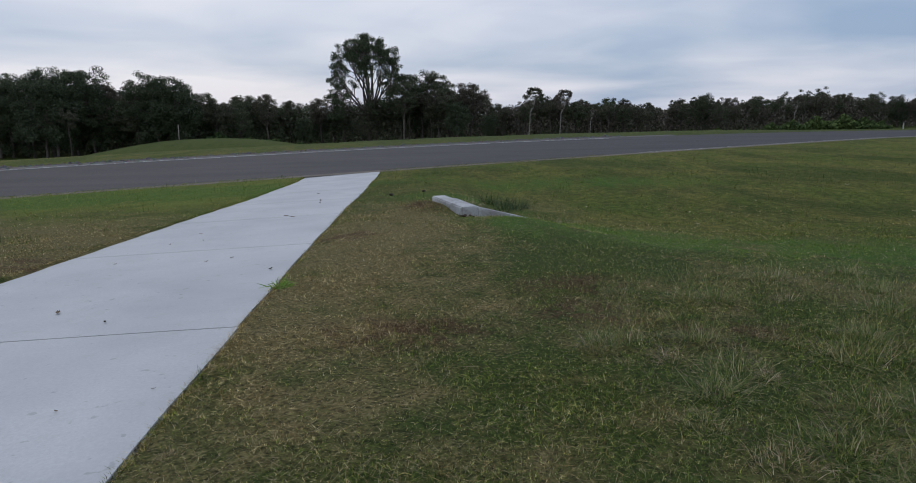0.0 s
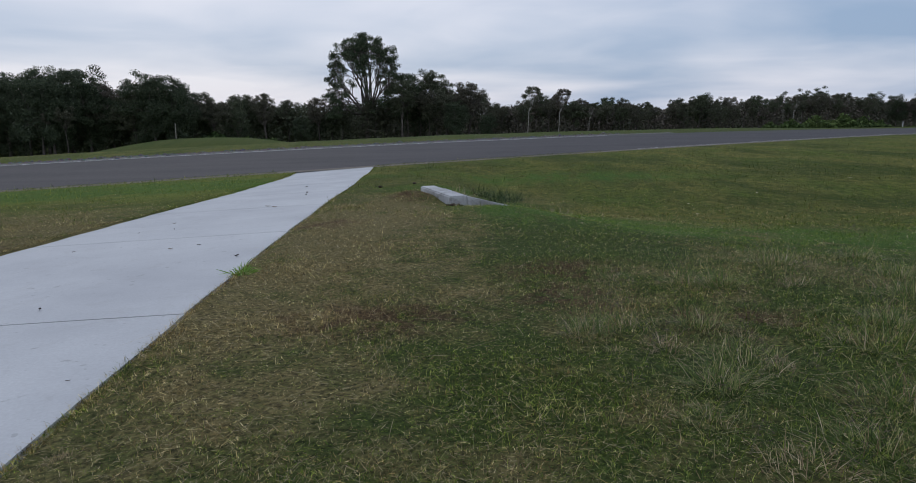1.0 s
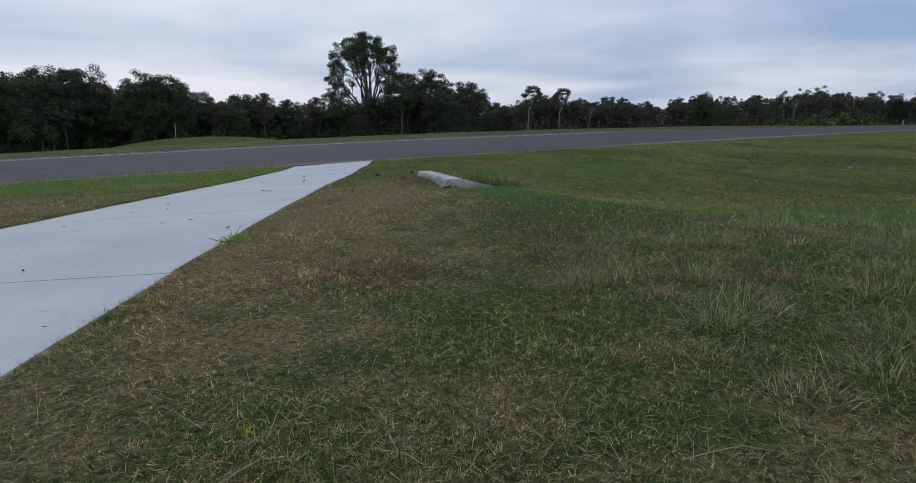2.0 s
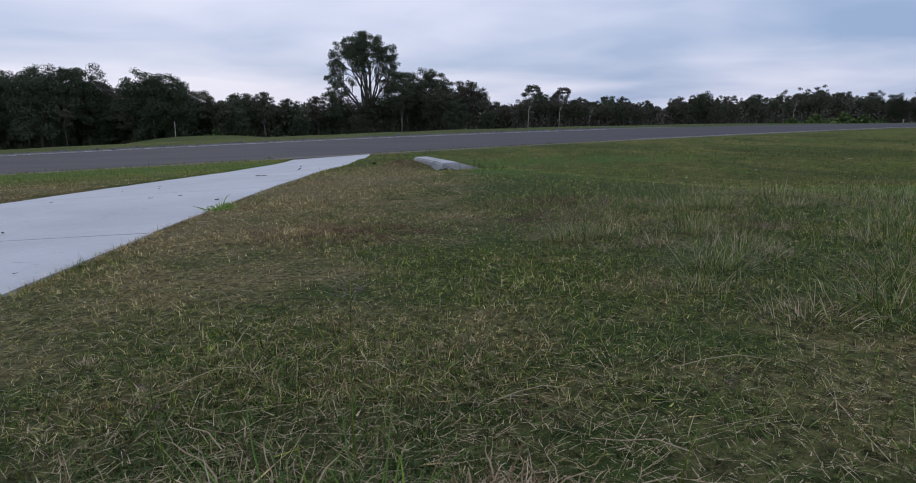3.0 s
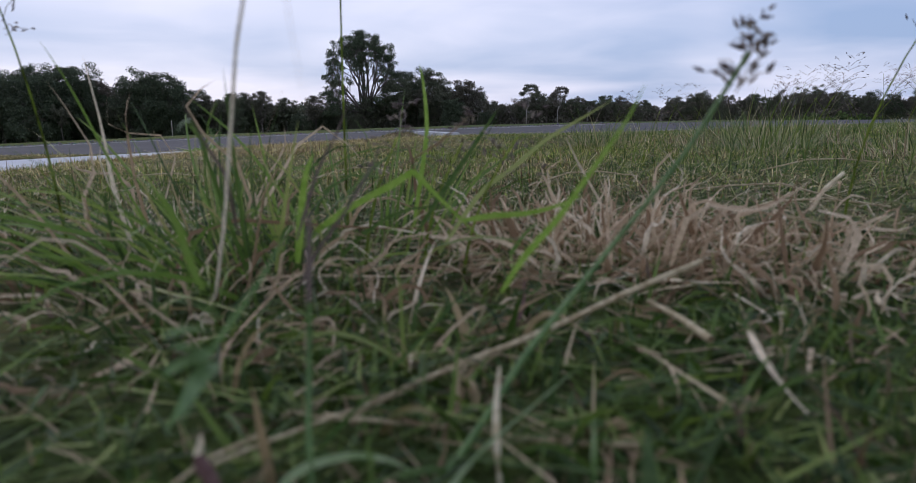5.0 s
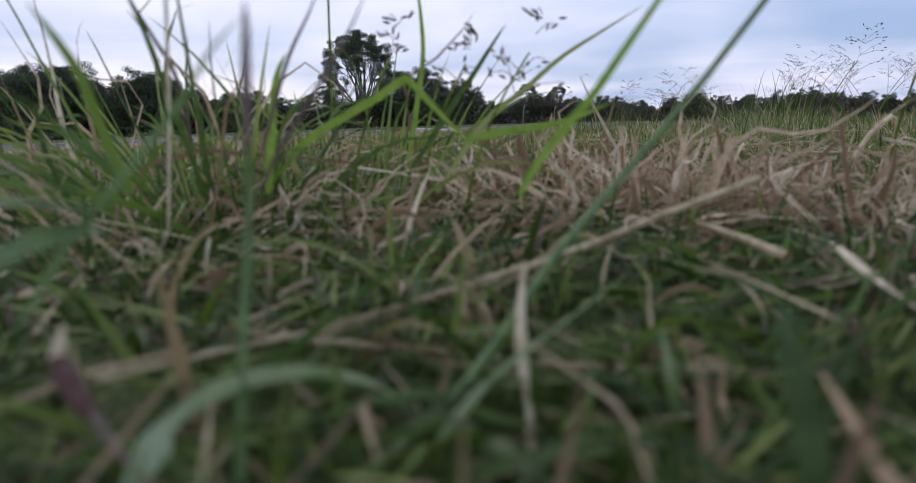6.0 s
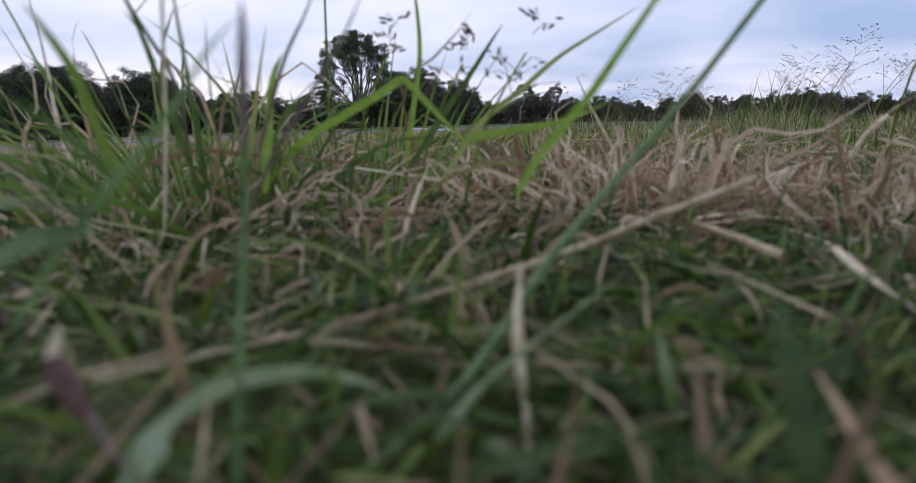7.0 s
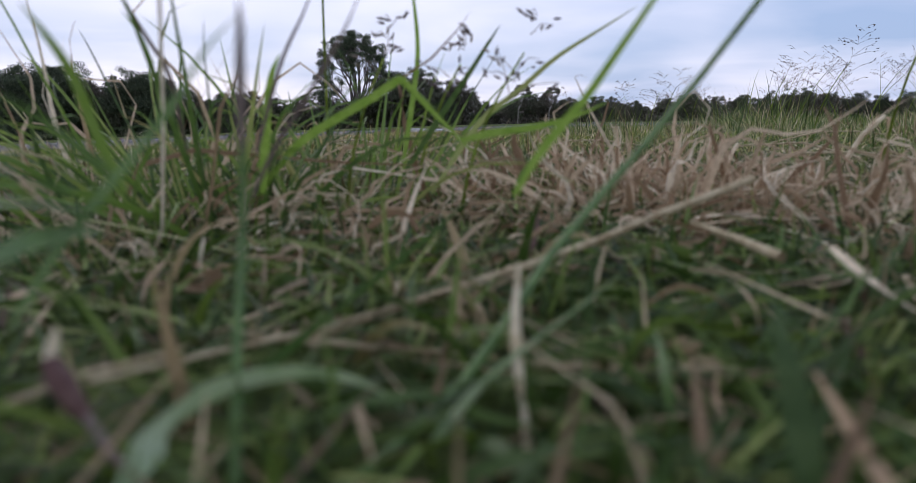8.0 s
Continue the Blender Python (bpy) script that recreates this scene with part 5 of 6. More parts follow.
def close_tuft(seed, x, y, count, spread_, length, width, mat, words, lean=0.8, curl=0.5, bias=(0, 0), name="grass_tuft", kinks=0.0, loose=0.2):
    """A tuft whose leaves are parts of their own."""
    g = np.random.default_rng(seed)
    base = tagged(new(name), words, "grass tuft")
    base.location = (x, y, float(ground_z(x, y)))
    for k in range(count):
        a = g.uniform(0, 6.28)
        r = spread_ * math.sqrt(g.uniform(0, 1))
        p0 = Vector((r * math.cos(a), r * math.sin(a), -0.006))
        h = a + g.normal(0, 0.6)
        t = min(1.35, max(0.0, r / spread_ * lean + g.normal(0, loose)))
        L = length * g.lognormal(0, 0.28)
        way = Vector((math.cos(h) * math.sin(t) + bias[0], math.sin(h) * math.sin(t) + bias[1], math.cos(t))).normalized()
        drop = curl * L * abs(g.normal(0.6, 0.4))
        out = Vector((math.cos(h), math.sin(h), 0))
        p1 = p0 + way * L * 0.38 + Vector(g.normal(0, kinks, 3)) * L
        p2 = p0 + way * L * 0.72 + out * drop * 0.25 - Vector((0, 0, drop * 0.20)) + Vector(g.normal(0, kinks, 3)) * L
        p3 = p0 + way * L + out * drop * 0.6 - Vector((0, 0, drop * 0.75))
        for p in (p1, p2, p3):
            p.z = max(p.z, 0.004)
        leaf_part(base, [p0, p1, p2, p3], width * g.uniform(0.6, 1.25), mat, steps=7, face=tuple(g.normal(0, 1, 3) + (0, 0.8, 0)))
    return base


close_tuft(71, 0.585, 1.235, 75, 0.055, 0.074, 0.0019, FRESH, "fresh green grass tuft with upright leaves", 0.8, 0.5)
close_tuft(72, 0.500, 1.195, 110, 0.070, 0.086, 0.0019, FRESH, "dense green grass tuft with long arching leaves", 1.1, 0.6, (-0.55, -0.05))
close_tuft(78, 0.515, 1.170, 36, 0.040, 0.090, 0.0020, FRESH, "bright green grass tuft leaning far over", 0.9, 0.5, (-0.80, -0.20))
close_tuft(73, 0.545, 1.160, 55, 0.035, 0.074, 0.0021, FRESH, "leaning green grass tuft with long leaves", 1.0, 0.5, (-0.30, -0.10))
close_tuft(74, 0.505, 1.190, 80, 0.085, 0.072, 0.0020, STRAW, "withered straw leaves among green grass", 1.3, 0.4, kinks=0.08)
close_tuft(83, 0.520, 1.110, 80, 0.070, 0.030, 0.0022, STRAW, "withered litter of short dry leaves", 1.4, 0.5, kinks=0.14)
close_tuft(84, 0.610, 1.120, 65, 0.055, 0.028, 0.0020, STRAW, "brown litter of short dry leaves between tufts", 1.4, 0.5, kinks=0.14)
close_tuft(75, 0.715, 1.215, 400, 0.072, 0.038, 0.0028, STRAW, "dead straw-coloured grass tuft with crisp leaves", 0.95, 0.42, kinks=0.10, loose=0.6)
close_tuft(76, 0.785, 1.175, 280, 0.062, 0.033, 0.0027, STRAW, "flattened dead grass tuft with curled leaves", 1.4, 0.45, kinks=0.13, loose=0.5)
close_tuft(77, 0.660, 1.200, 50, 0.060, 0.036, 0.0024, STRAW, "sparse dead grass leaves between green blades", 1.3, 0.3, kinks=0.10)
close_tuft(79, 0.775, 1.100, 85, 0.060, 0.034, 0.0022, STRAW, "flat dead grass leaves lying on the turf", 1.45, 0.4, kinks=0.12)
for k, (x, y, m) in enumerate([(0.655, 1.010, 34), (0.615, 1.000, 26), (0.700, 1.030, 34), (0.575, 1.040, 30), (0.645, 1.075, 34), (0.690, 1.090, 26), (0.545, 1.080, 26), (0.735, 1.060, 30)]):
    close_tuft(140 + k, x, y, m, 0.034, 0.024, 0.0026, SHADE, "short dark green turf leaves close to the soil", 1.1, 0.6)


def teal_blade(n, at):
    streak = n.noise(at, 300.0, 2.0)
    return n.mix(n.span(streak, 0.3, 0.7), rgb(0.085, 0.165, 0.045), rgb(0.165, 0.27, 0.085)), {"through": 0.3, "spec": 0.4, "rough": 0.45}


def weed_leaf(n, at):
    r = n.add("ShaderNodeObjectInfo").outputs["Random"]
    return ramp(n, r, [(0.0, (0.14, 0.27, 0.04)), (1.0, (0.26, 0.40, 0.08))]), {"through": 0.3, "spec": 0.3}


LIME = material("lime_blade", lambda n, at: (n.mix(n.span(n.noise(at, 260.0, 2.0), 0.3, 0.7), rgb(0.19, 0.33, 0.040), rgb(0.30, 0.44, 0.085)), {"through": 0.4, "spec": 0.35}), 0.5)
WEED = material("weed_leaf", weed_leaf, 0.5)
TEAL = material("blue_green_blade", teal_blade, 0.45)


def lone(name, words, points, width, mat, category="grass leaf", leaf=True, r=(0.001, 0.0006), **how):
    """A single leaf or stalk by itself; leaves are turned flat to the camera."""
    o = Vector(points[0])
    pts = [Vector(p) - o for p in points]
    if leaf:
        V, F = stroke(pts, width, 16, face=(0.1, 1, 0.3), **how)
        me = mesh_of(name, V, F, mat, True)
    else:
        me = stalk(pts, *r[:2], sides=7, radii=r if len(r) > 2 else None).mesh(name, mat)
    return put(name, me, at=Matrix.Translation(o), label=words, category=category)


# Points from here to the bud are placed to fit the landed camera's view.
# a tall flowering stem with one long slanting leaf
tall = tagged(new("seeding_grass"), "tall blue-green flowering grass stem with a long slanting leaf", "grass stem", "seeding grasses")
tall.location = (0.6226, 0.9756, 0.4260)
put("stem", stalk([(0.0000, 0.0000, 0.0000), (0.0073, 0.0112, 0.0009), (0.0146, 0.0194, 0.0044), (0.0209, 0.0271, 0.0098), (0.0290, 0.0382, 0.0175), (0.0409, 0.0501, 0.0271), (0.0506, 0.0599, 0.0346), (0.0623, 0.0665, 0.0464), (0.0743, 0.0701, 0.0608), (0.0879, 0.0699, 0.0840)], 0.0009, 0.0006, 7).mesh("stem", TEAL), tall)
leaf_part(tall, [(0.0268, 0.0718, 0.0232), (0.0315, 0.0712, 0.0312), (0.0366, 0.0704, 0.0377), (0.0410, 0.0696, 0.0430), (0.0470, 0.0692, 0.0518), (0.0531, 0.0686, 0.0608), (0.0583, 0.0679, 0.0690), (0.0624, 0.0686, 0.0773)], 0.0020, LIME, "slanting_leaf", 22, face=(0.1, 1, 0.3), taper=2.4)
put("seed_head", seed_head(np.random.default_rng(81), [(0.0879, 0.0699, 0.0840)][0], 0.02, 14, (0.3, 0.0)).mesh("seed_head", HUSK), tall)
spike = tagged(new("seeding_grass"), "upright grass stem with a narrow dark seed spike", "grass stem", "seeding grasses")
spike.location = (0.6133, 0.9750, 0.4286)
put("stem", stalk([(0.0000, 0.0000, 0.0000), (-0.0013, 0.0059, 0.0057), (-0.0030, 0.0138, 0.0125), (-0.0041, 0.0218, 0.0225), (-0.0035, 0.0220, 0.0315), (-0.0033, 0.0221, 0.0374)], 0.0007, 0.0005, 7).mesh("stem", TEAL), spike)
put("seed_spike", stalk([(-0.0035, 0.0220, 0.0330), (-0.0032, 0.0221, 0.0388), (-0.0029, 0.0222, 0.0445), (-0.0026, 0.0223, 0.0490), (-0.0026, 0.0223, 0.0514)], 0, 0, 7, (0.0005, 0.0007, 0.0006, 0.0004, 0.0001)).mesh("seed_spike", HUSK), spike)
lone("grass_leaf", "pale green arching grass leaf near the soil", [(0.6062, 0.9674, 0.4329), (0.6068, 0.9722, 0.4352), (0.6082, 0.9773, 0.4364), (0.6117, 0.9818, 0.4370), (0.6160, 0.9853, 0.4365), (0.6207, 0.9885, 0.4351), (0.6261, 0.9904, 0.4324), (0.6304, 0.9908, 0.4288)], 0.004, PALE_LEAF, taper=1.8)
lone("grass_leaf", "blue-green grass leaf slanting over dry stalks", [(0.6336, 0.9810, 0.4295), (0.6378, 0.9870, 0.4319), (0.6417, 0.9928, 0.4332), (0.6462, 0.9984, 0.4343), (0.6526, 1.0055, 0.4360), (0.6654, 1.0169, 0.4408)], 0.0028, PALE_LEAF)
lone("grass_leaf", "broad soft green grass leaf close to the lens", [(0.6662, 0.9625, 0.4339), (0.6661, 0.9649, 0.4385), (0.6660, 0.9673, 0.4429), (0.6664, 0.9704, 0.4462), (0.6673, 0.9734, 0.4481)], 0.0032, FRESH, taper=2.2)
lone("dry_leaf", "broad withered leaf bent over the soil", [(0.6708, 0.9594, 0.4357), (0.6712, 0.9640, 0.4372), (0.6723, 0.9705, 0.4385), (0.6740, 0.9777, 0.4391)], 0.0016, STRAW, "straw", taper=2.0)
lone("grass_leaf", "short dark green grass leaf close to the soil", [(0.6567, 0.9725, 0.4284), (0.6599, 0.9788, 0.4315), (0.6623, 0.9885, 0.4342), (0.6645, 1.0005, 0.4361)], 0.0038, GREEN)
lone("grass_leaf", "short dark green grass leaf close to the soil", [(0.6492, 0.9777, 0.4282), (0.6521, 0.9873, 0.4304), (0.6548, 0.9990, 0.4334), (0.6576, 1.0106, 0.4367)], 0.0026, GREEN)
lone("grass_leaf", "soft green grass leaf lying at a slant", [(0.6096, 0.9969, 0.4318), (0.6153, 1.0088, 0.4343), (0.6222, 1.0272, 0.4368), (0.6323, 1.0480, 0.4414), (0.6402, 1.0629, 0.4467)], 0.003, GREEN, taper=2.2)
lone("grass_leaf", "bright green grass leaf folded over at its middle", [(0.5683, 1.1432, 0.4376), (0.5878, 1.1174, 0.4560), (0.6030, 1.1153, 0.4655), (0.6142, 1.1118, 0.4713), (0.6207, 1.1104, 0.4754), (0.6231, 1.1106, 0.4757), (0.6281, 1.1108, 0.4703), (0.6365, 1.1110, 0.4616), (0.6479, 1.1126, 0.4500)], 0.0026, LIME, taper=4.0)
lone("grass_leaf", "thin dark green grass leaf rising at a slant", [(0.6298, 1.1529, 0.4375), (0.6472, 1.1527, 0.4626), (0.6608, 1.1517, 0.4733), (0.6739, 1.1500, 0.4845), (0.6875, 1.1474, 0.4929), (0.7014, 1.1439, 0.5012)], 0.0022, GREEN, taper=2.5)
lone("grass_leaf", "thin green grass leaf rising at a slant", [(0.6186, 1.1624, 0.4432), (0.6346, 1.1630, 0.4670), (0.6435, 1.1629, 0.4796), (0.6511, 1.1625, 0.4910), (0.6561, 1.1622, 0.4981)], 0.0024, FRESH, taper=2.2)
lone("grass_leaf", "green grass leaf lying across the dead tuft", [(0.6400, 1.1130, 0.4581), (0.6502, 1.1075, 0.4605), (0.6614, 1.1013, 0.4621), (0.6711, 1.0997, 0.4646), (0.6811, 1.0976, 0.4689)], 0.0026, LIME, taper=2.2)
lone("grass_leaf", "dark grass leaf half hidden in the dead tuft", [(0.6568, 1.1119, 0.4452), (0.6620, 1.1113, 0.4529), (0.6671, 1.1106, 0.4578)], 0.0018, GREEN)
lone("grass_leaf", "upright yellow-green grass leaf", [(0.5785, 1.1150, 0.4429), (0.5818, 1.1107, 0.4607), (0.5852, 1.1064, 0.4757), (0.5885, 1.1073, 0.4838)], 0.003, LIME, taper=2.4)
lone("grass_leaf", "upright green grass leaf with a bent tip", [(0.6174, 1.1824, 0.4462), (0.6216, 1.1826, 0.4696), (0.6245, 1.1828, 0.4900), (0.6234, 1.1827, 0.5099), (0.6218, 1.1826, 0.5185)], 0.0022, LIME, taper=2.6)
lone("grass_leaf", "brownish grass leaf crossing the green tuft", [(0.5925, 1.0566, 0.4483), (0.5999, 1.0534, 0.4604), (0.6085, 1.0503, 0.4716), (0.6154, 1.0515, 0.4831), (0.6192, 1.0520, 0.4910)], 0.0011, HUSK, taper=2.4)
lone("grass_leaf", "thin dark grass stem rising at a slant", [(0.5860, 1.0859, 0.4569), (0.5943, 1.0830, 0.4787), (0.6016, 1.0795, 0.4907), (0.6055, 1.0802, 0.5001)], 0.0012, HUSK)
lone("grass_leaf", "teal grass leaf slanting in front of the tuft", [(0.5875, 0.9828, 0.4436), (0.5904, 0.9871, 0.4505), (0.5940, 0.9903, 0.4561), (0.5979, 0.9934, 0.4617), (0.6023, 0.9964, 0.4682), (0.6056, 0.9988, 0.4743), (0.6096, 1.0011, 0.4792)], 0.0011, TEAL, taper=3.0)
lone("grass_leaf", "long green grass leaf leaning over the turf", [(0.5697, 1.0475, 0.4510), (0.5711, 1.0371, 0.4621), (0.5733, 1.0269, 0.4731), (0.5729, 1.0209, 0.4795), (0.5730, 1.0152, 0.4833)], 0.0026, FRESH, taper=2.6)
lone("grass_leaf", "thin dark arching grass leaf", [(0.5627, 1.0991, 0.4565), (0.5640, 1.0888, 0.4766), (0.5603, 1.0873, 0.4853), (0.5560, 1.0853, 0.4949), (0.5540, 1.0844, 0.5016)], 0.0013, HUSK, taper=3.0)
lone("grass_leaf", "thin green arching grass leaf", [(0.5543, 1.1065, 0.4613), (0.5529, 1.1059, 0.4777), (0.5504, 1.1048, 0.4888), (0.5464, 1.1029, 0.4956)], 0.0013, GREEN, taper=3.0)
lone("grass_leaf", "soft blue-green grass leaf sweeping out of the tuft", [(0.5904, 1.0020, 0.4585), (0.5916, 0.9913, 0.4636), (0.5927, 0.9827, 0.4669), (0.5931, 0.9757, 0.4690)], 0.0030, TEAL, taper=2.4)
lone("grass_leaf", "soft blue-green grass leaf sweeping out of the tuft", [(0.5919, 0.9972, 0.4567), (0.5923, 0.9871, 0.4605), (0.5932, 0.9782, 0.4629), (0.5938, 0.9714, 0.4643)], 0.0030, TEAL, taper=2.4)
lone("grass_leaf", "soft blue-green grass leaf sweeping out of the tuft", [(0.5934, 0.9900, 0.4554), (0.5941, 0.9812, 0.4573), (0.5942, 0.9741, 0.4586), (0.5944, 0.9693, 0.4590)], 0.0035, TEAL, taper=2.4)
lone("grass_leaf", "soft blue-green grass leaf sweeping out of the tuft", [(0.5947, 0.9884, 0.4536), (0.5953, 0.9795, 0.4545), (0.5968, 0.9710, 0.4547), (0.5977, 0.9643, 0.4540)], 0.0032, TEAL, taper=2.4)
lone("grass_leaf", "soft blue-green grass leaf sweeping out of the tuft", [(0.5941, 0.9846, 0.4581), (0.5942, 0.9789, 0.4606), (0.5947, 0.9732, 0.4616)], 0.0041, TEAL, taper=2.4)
lone("dry_stalk", "bent dry straw stalk lying on the turf", [(0.5912, 0.9694, 0.4385), (0.5911, 0.9743, 0.4380), (0.5925, 0.9849, 0.4368), (0.5981, 0.9968, 0.4350), (0.6014, 1.0090, 0.4343), (0.6074, 1.0109, 0.4319), (0.6164, 1.0111, 0.4307)], 0, STALK, "straw", False, (0.0004, 0.0004))
lone("dry_stalk", "thin dry straw stalk lying beside another", [(0.5940, 0.9846, 0.4362), (0.5999, 0.9943, 0.4348), (0.6080, 1.0059, 0.4332), (0.6158, 1.0150, 0.4322), (0.6282, 1.0297, 0.4321), (0.6442, 1.0427, 0.4324)], 0, STALK, "straw", False, (0.0004, 0.0004))
lone("dry_stalk", "long dry straw stalk lying across the turf", [(0.6080, 1.0121, 0.4319), (0.6198, 1.0127, 0.4300), (0.6329, 1.0120, 0.4288), (0.6430, 1.0107, 0.4281)], 0, STALK, "straw", False, (0.0006, 0.0005))
lone("dry_stalk", "dry straw stalk lying flat on the turf", [(0.6478, 1.0083, 0.4280), (0.6601, 1.0049, 0.4282), (0.6724, 1.0007, 0.4296), (0.6782, 0.9970, 0.4303)], 0, STALK, "straw", False, (0.0007, 0.0006))
lone("dry_stalk", "long dry straw stalk leaning into the dead tuft", [(0.6139, 1.0146, 0.4309), (0.6281, 1.0307, 0.4313), (0.6394, 1.0410, 0.4323), (0.6522, 1.0500, 0.4336), (0.6698, 1.0612, 0.4366), (0.6863, 1.0712, 0.4406), (0.7006, 1.0789, 0.4437), (0.7167, 1.0850, 0.4481)], 0, STALK, "straw", False, (0.0008, 0.0010))
lone("dry_stalk", "thick short dry straw stalk beside the dead tuft", [(0.6968, 1.0739, 0.4382), (0.7023, 1.0608, 0.4367), (0.7055, 1.0459, 0.4355)], 0, STALK, "straw", False, (0.0009, 0.0012))
lone("dry_stalk", "upright pale dry stalk with nodes", [(0.6445, 0.9805, 0.4245), (0.6449, 0.9855, 0.4269), (0.6451, 0.9905, 0.4286), (0.6450, 0.9965, 0.4312), (0.6450, 1.0005, 0.4348), (0.6454, 1.0045, 0.4387), (0.6463, 1.0085, 0.4439)], 0, PALE_STRAW, "straw", False, (0.0006, 0.0007, 0.0005, 0.0008, 0.0009, 0.0006, 0.0003))
lone("dry_leaf", "short broken straw leaf on the turf", [(0.6596, 0.9998, 0.4287), (0.6613, 0.9941, 0.4277), (0.6629, 0.9862, 0.4272)], 0.0018, STRAW, "straw", blunt=0.5)
lone("dry_leaf", "short broken straw leaf on the turf", [(0.6729, 0.9984, 0.4307), (0.6701, 0.9919, 0.4294), (0.6688, 0.9860, 0.4287)], 0.002, STRAW, "straw", blunt=0.5)
lone("dry_leaf", "curled pale dry leaf among green blades", [(0.5787, 1.0731, 0.4406), (0.5763, 1.0561, 0.4375), (0.5750, 1.0445, 0.4350), (0.5786, 1.0318, 0.4336), (0.5822, 1.0247, 0.4312), (0.5873, 1.0205, 0.4299)], 0.0019, STRAW, "straw", blunt=0.4)
lone("dry_leaf", "curled pale dry leaf among green blades", [(0.5792, 1.0626, 0.4389), (0.5833, 1.0481, 0.4359), (0.5885, 1.0362, 0.4328)], 0.0015, STRAW, "straw", blunt=0.3)
lone("dry_leaf", "brown curled dry leaf on the turf", [(0.5761, 1.0284, 0.4352), (0.5815, 1.0199, 0.4313), (0.5838, 1.0132, 0.4295)], 0.0017, STRAW, "straw", blunt=0.4)
lone("dry_leaf", "upright crisp dry leaf in the dead tuft", [(0.6621, 1.1264, 0.4440), (0.6583, 1.1268, 0.4531), (0.6573, 1.1269, 0.4582), (0.6588, 1.1268, 0.4613)], 0.003, STRAW, "straw", blunt=0.2)
lone("dry_leaf", "purplish dry sheath in the dead tuft", [(0.6561, 1.0768, 0.4296), (0.6587, 1.0815, 0.4363), (0.6592, 1.0834, 0.4430)], 0.0018, BUD, "straw", blunt=0.4)
lone("dry_leaf", "looped brown dry leaf on the turf", [(0.6705, 1.0227, 0.4329), (0.6773, 1.0278, 0.4345), (0.6813, 1.0241, 0.4344), (0.6829, 1.0180, 0.4330), (0.6822, 1.0128, 0.4317)], 0.0012, STRAW, "straw", blunt=0.4)
lone("dry_leaf", "looped brown dry leaf on the turf", [(0.6854, 1.0440, 0.4338), (0.6901, 1.0378, 0.4340), (0.6891, 1.0228, 0.4325), (0.6858, 1.0133, 0.4304)], 0.0013, STRAW, "straw", blunt=0.4)
lone("dry_leaf", "long dry leaf lying out of the dead tuft", [(0.7155, 1.0461, 0.4378), (0.7129, 1.0300, 0.4355), (0.7114, 1.0164, 0.4339), (0.7110, 1.0067, 0.4332)], 0.002, STRAW, "straw", blunt=0.4)
lone("dry_leaf", "rolled brown dry leaf at the foot of the tuft", [(0.6134, 1.0916, 0.4353), (0.6192, 1.0922, 0.4392), (0.6247, 1.0926, 0.4383), (0.6272, 1.0908, 0.4344)], 0.0026, STRAW, "straw", blunt=0.5)
bud = tagged(new("dry_bud"), "small withered dark red bud with a pale tip", "bud")
bud.location = (0.5990, 0.9748, 0.4349)
put("stem", stalk([(0.0052, -0.0039, -0.0017), (0.0022, -0.0010, -0.0008), (-0.0004, 0.0009, 0.0011)], 0.0005, 0.0007, 6).mesh("stem", HUSK), bud)
put("bud_body", stalk([(-0.0003, 0.0010, 0.0008), (-0.0017, 0.0013, 0.0026), (-0.0032, 0.0016, 0.0054), (-0.0042, 0.0021, 0.0072)], 0, 0, 8, (0.0006, 0.0012, 0.0014, 0.0008)).mesh("bud_body", BUD), bud)
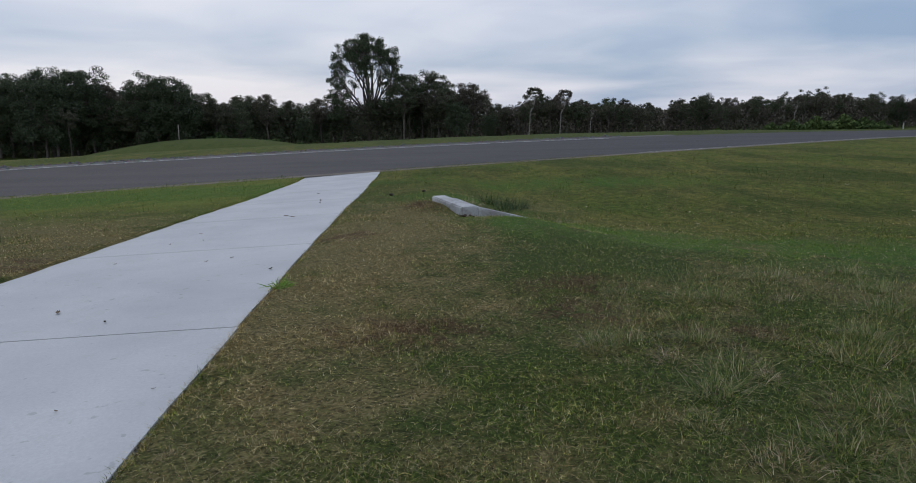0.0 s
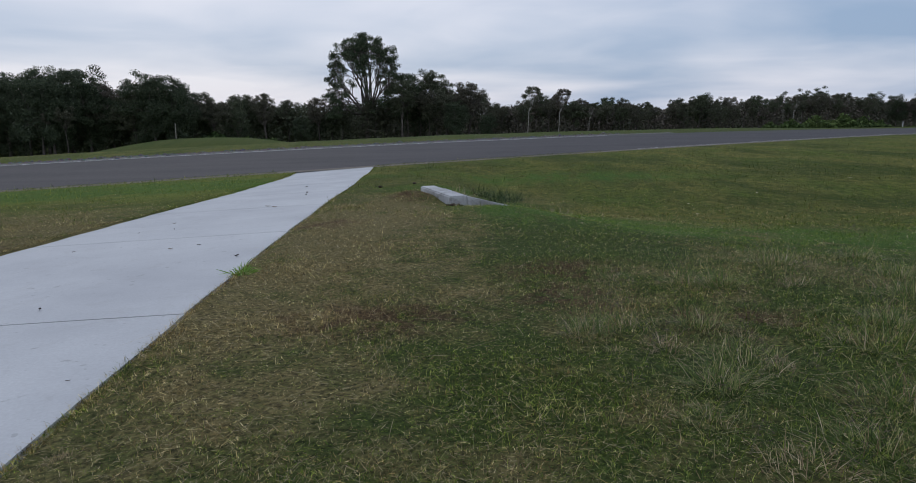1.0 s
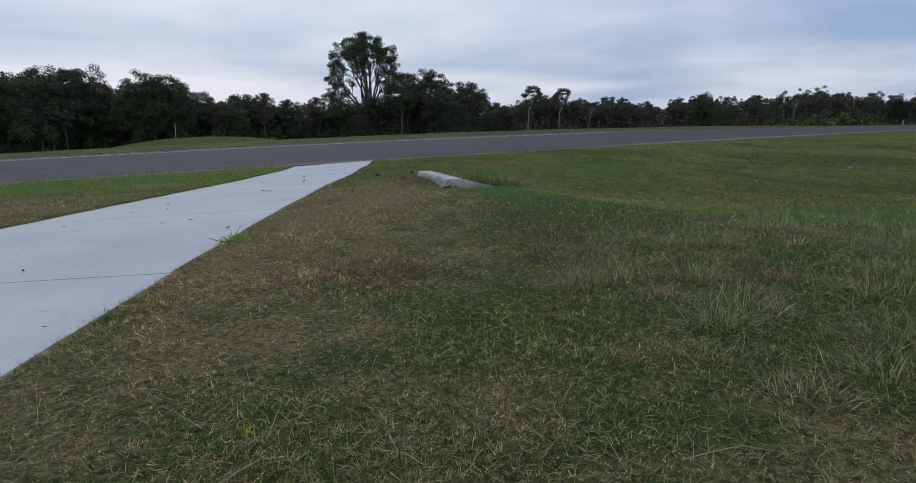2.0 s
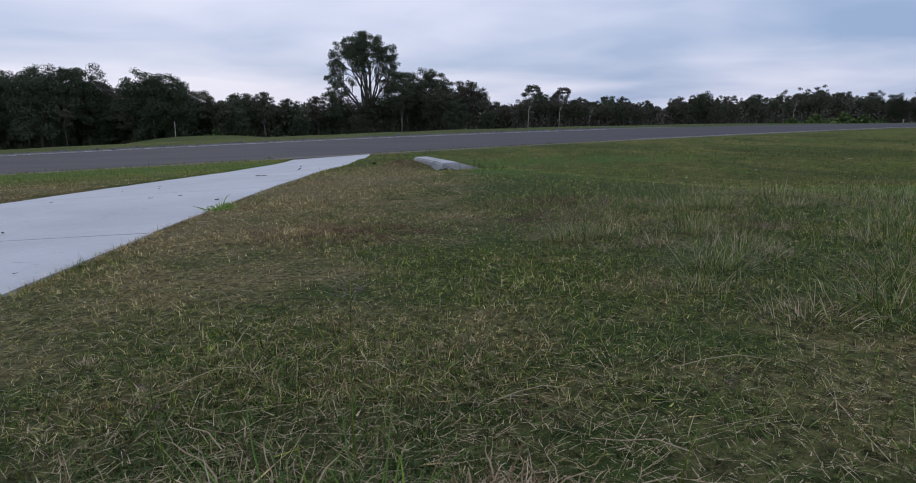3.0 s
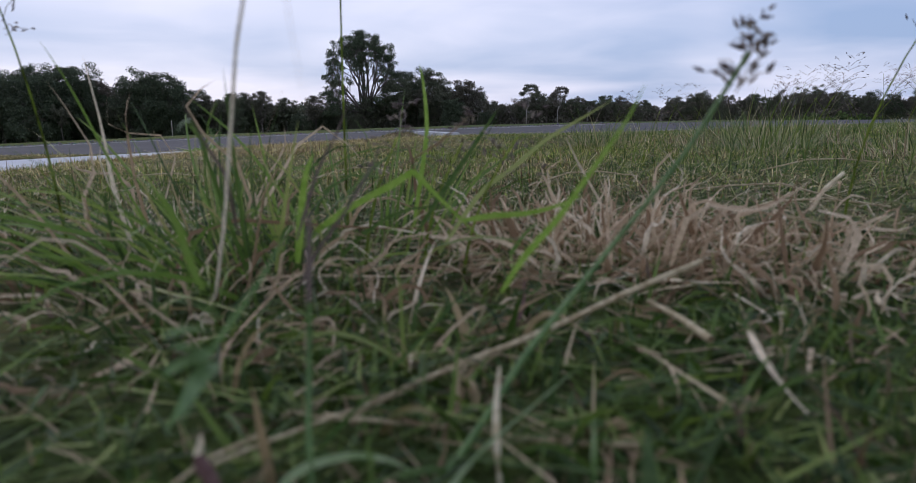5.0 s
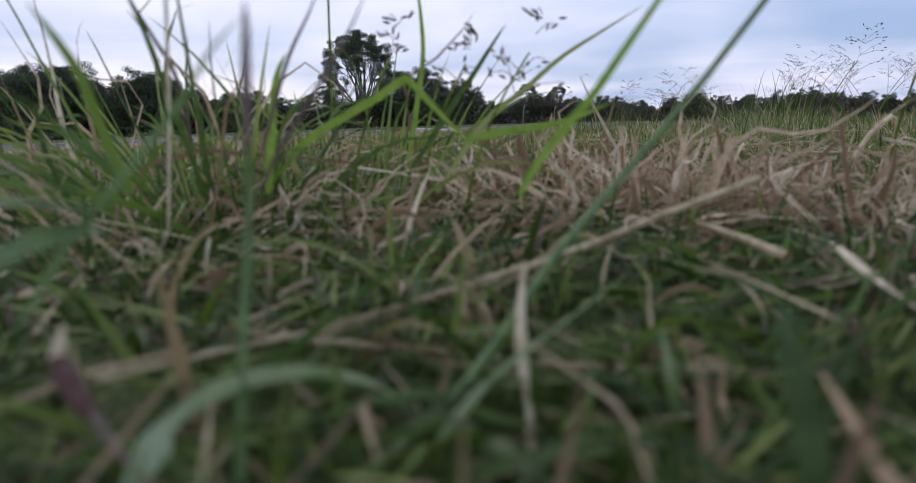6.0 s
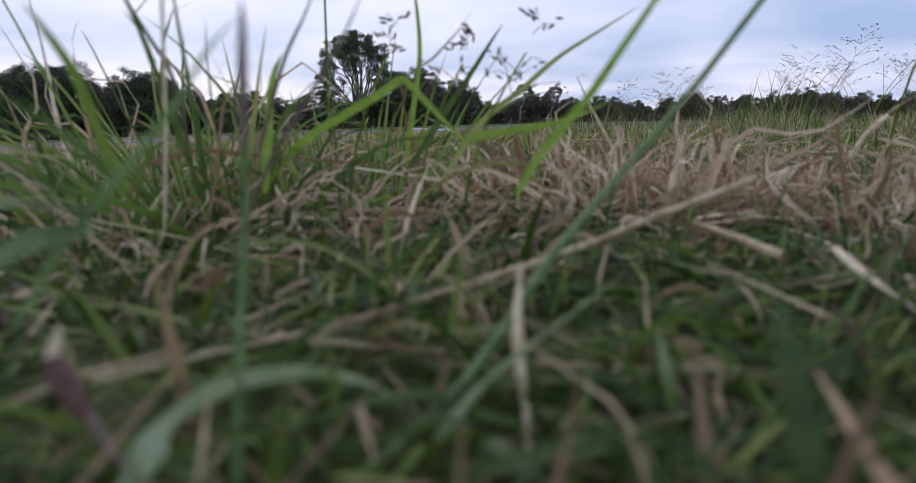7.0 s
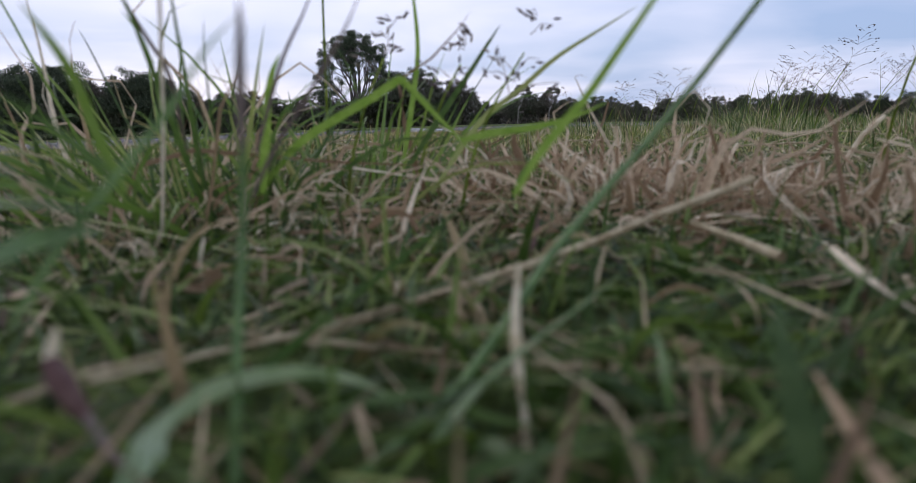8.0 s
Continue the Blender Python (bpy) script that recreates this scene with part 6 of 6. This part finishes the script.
put("bud_tip", stalk([(-0.0041, 0.0022, 0.0070), (-0.0039, 0.0029, 0.0087), (-0.0038, 0.0035, 0.0101)], 0, 0, 7, (0.0008, 0.0006, 0.0002)).mesh("bud_tip", PALE_STRAW), bud)
lone("dry_stalk", "tall pale dry stalk leaning far over", [(0.7153, 0.7780, 0.4250), (0.7150, 0.8400, 0.4640), (0.7142, 0.9150, 0.5100), (0.7135, 0.9880, 0.5543)], 0, PALE_STRAW, "straw", False, (0.0007, 0.0005))
lone("dry_stalk", "pale stubby side shoot of a dry stalk", [(0.8280, 1.2270, 0.4420), (0.8340, 1.2270, 0.4530), (0.8440, 1.2270, 0.4620)], 0, PALE_STRAW, "straw", False, (0.0013, 0.0010))
for k, (x, y, a, L) in enumerate([(0.78, 1.25, 0.15, 0.12), (0.90, 1.33, 2.9, 0.10), (0.70, 1.45, 0.3, 0.11), (0.95, 1.55, 0.1, 0.14), (0.58, 1.55, 2.6, 0.09), (0.86, 1.12, 0.5, 0.10), (0.30, 1.50, 0.8, 0.10), (0.42, 1.35, 2.4, 0.08)]):
    z = float(ground_z(x, y)) + 0.012
    lone("dry_stalk", "long dry straw stalk lying loose on the turf", [(x, y, z - 0.004), (x + 0.35 * L * math.cos(a), y + 0.35 * L * math.sin(a), z + 0.006), (x + 0.7 * L * math.cos(a + 0.12), y + 0.7 * L * math.sin(a + 0.12), z + 0.005), (x + L * math.cos(a), y + L * math.sin(a), z)], 0, STALK, "straw", False, (0.0008, 0.0005))
for k, (x, y, h, lx, ly, size) in enumerate([(0.574, 1.255, 0.215, 0.02, 0.0, 0.05), (0.455, 1.18, 0.13, -0.2, 0.1, 0.04), (0.596, 1.165, 0.066, 0.25, 0.0, 0.030), (0.622, 1.170, 0.064, 0.30, 0.0, 0.026), (0.640, 1.150, 0.066, 0.35, 0.0, 0.030),
                                              (0.860, 1.250, 0.120, 0.3, 0.0, 0.03)]):
    seeding_grass(90 + k, x, y, h, (lx, ly), size, 9)

# the weed that grows at the footpath's edge
close_tuft(85, -0.430, 3.70, 85, 0.045, 0.048, 0.006, WEED, "bright green weed with strap leaves at the footpath edge", 1.1, 0.6)
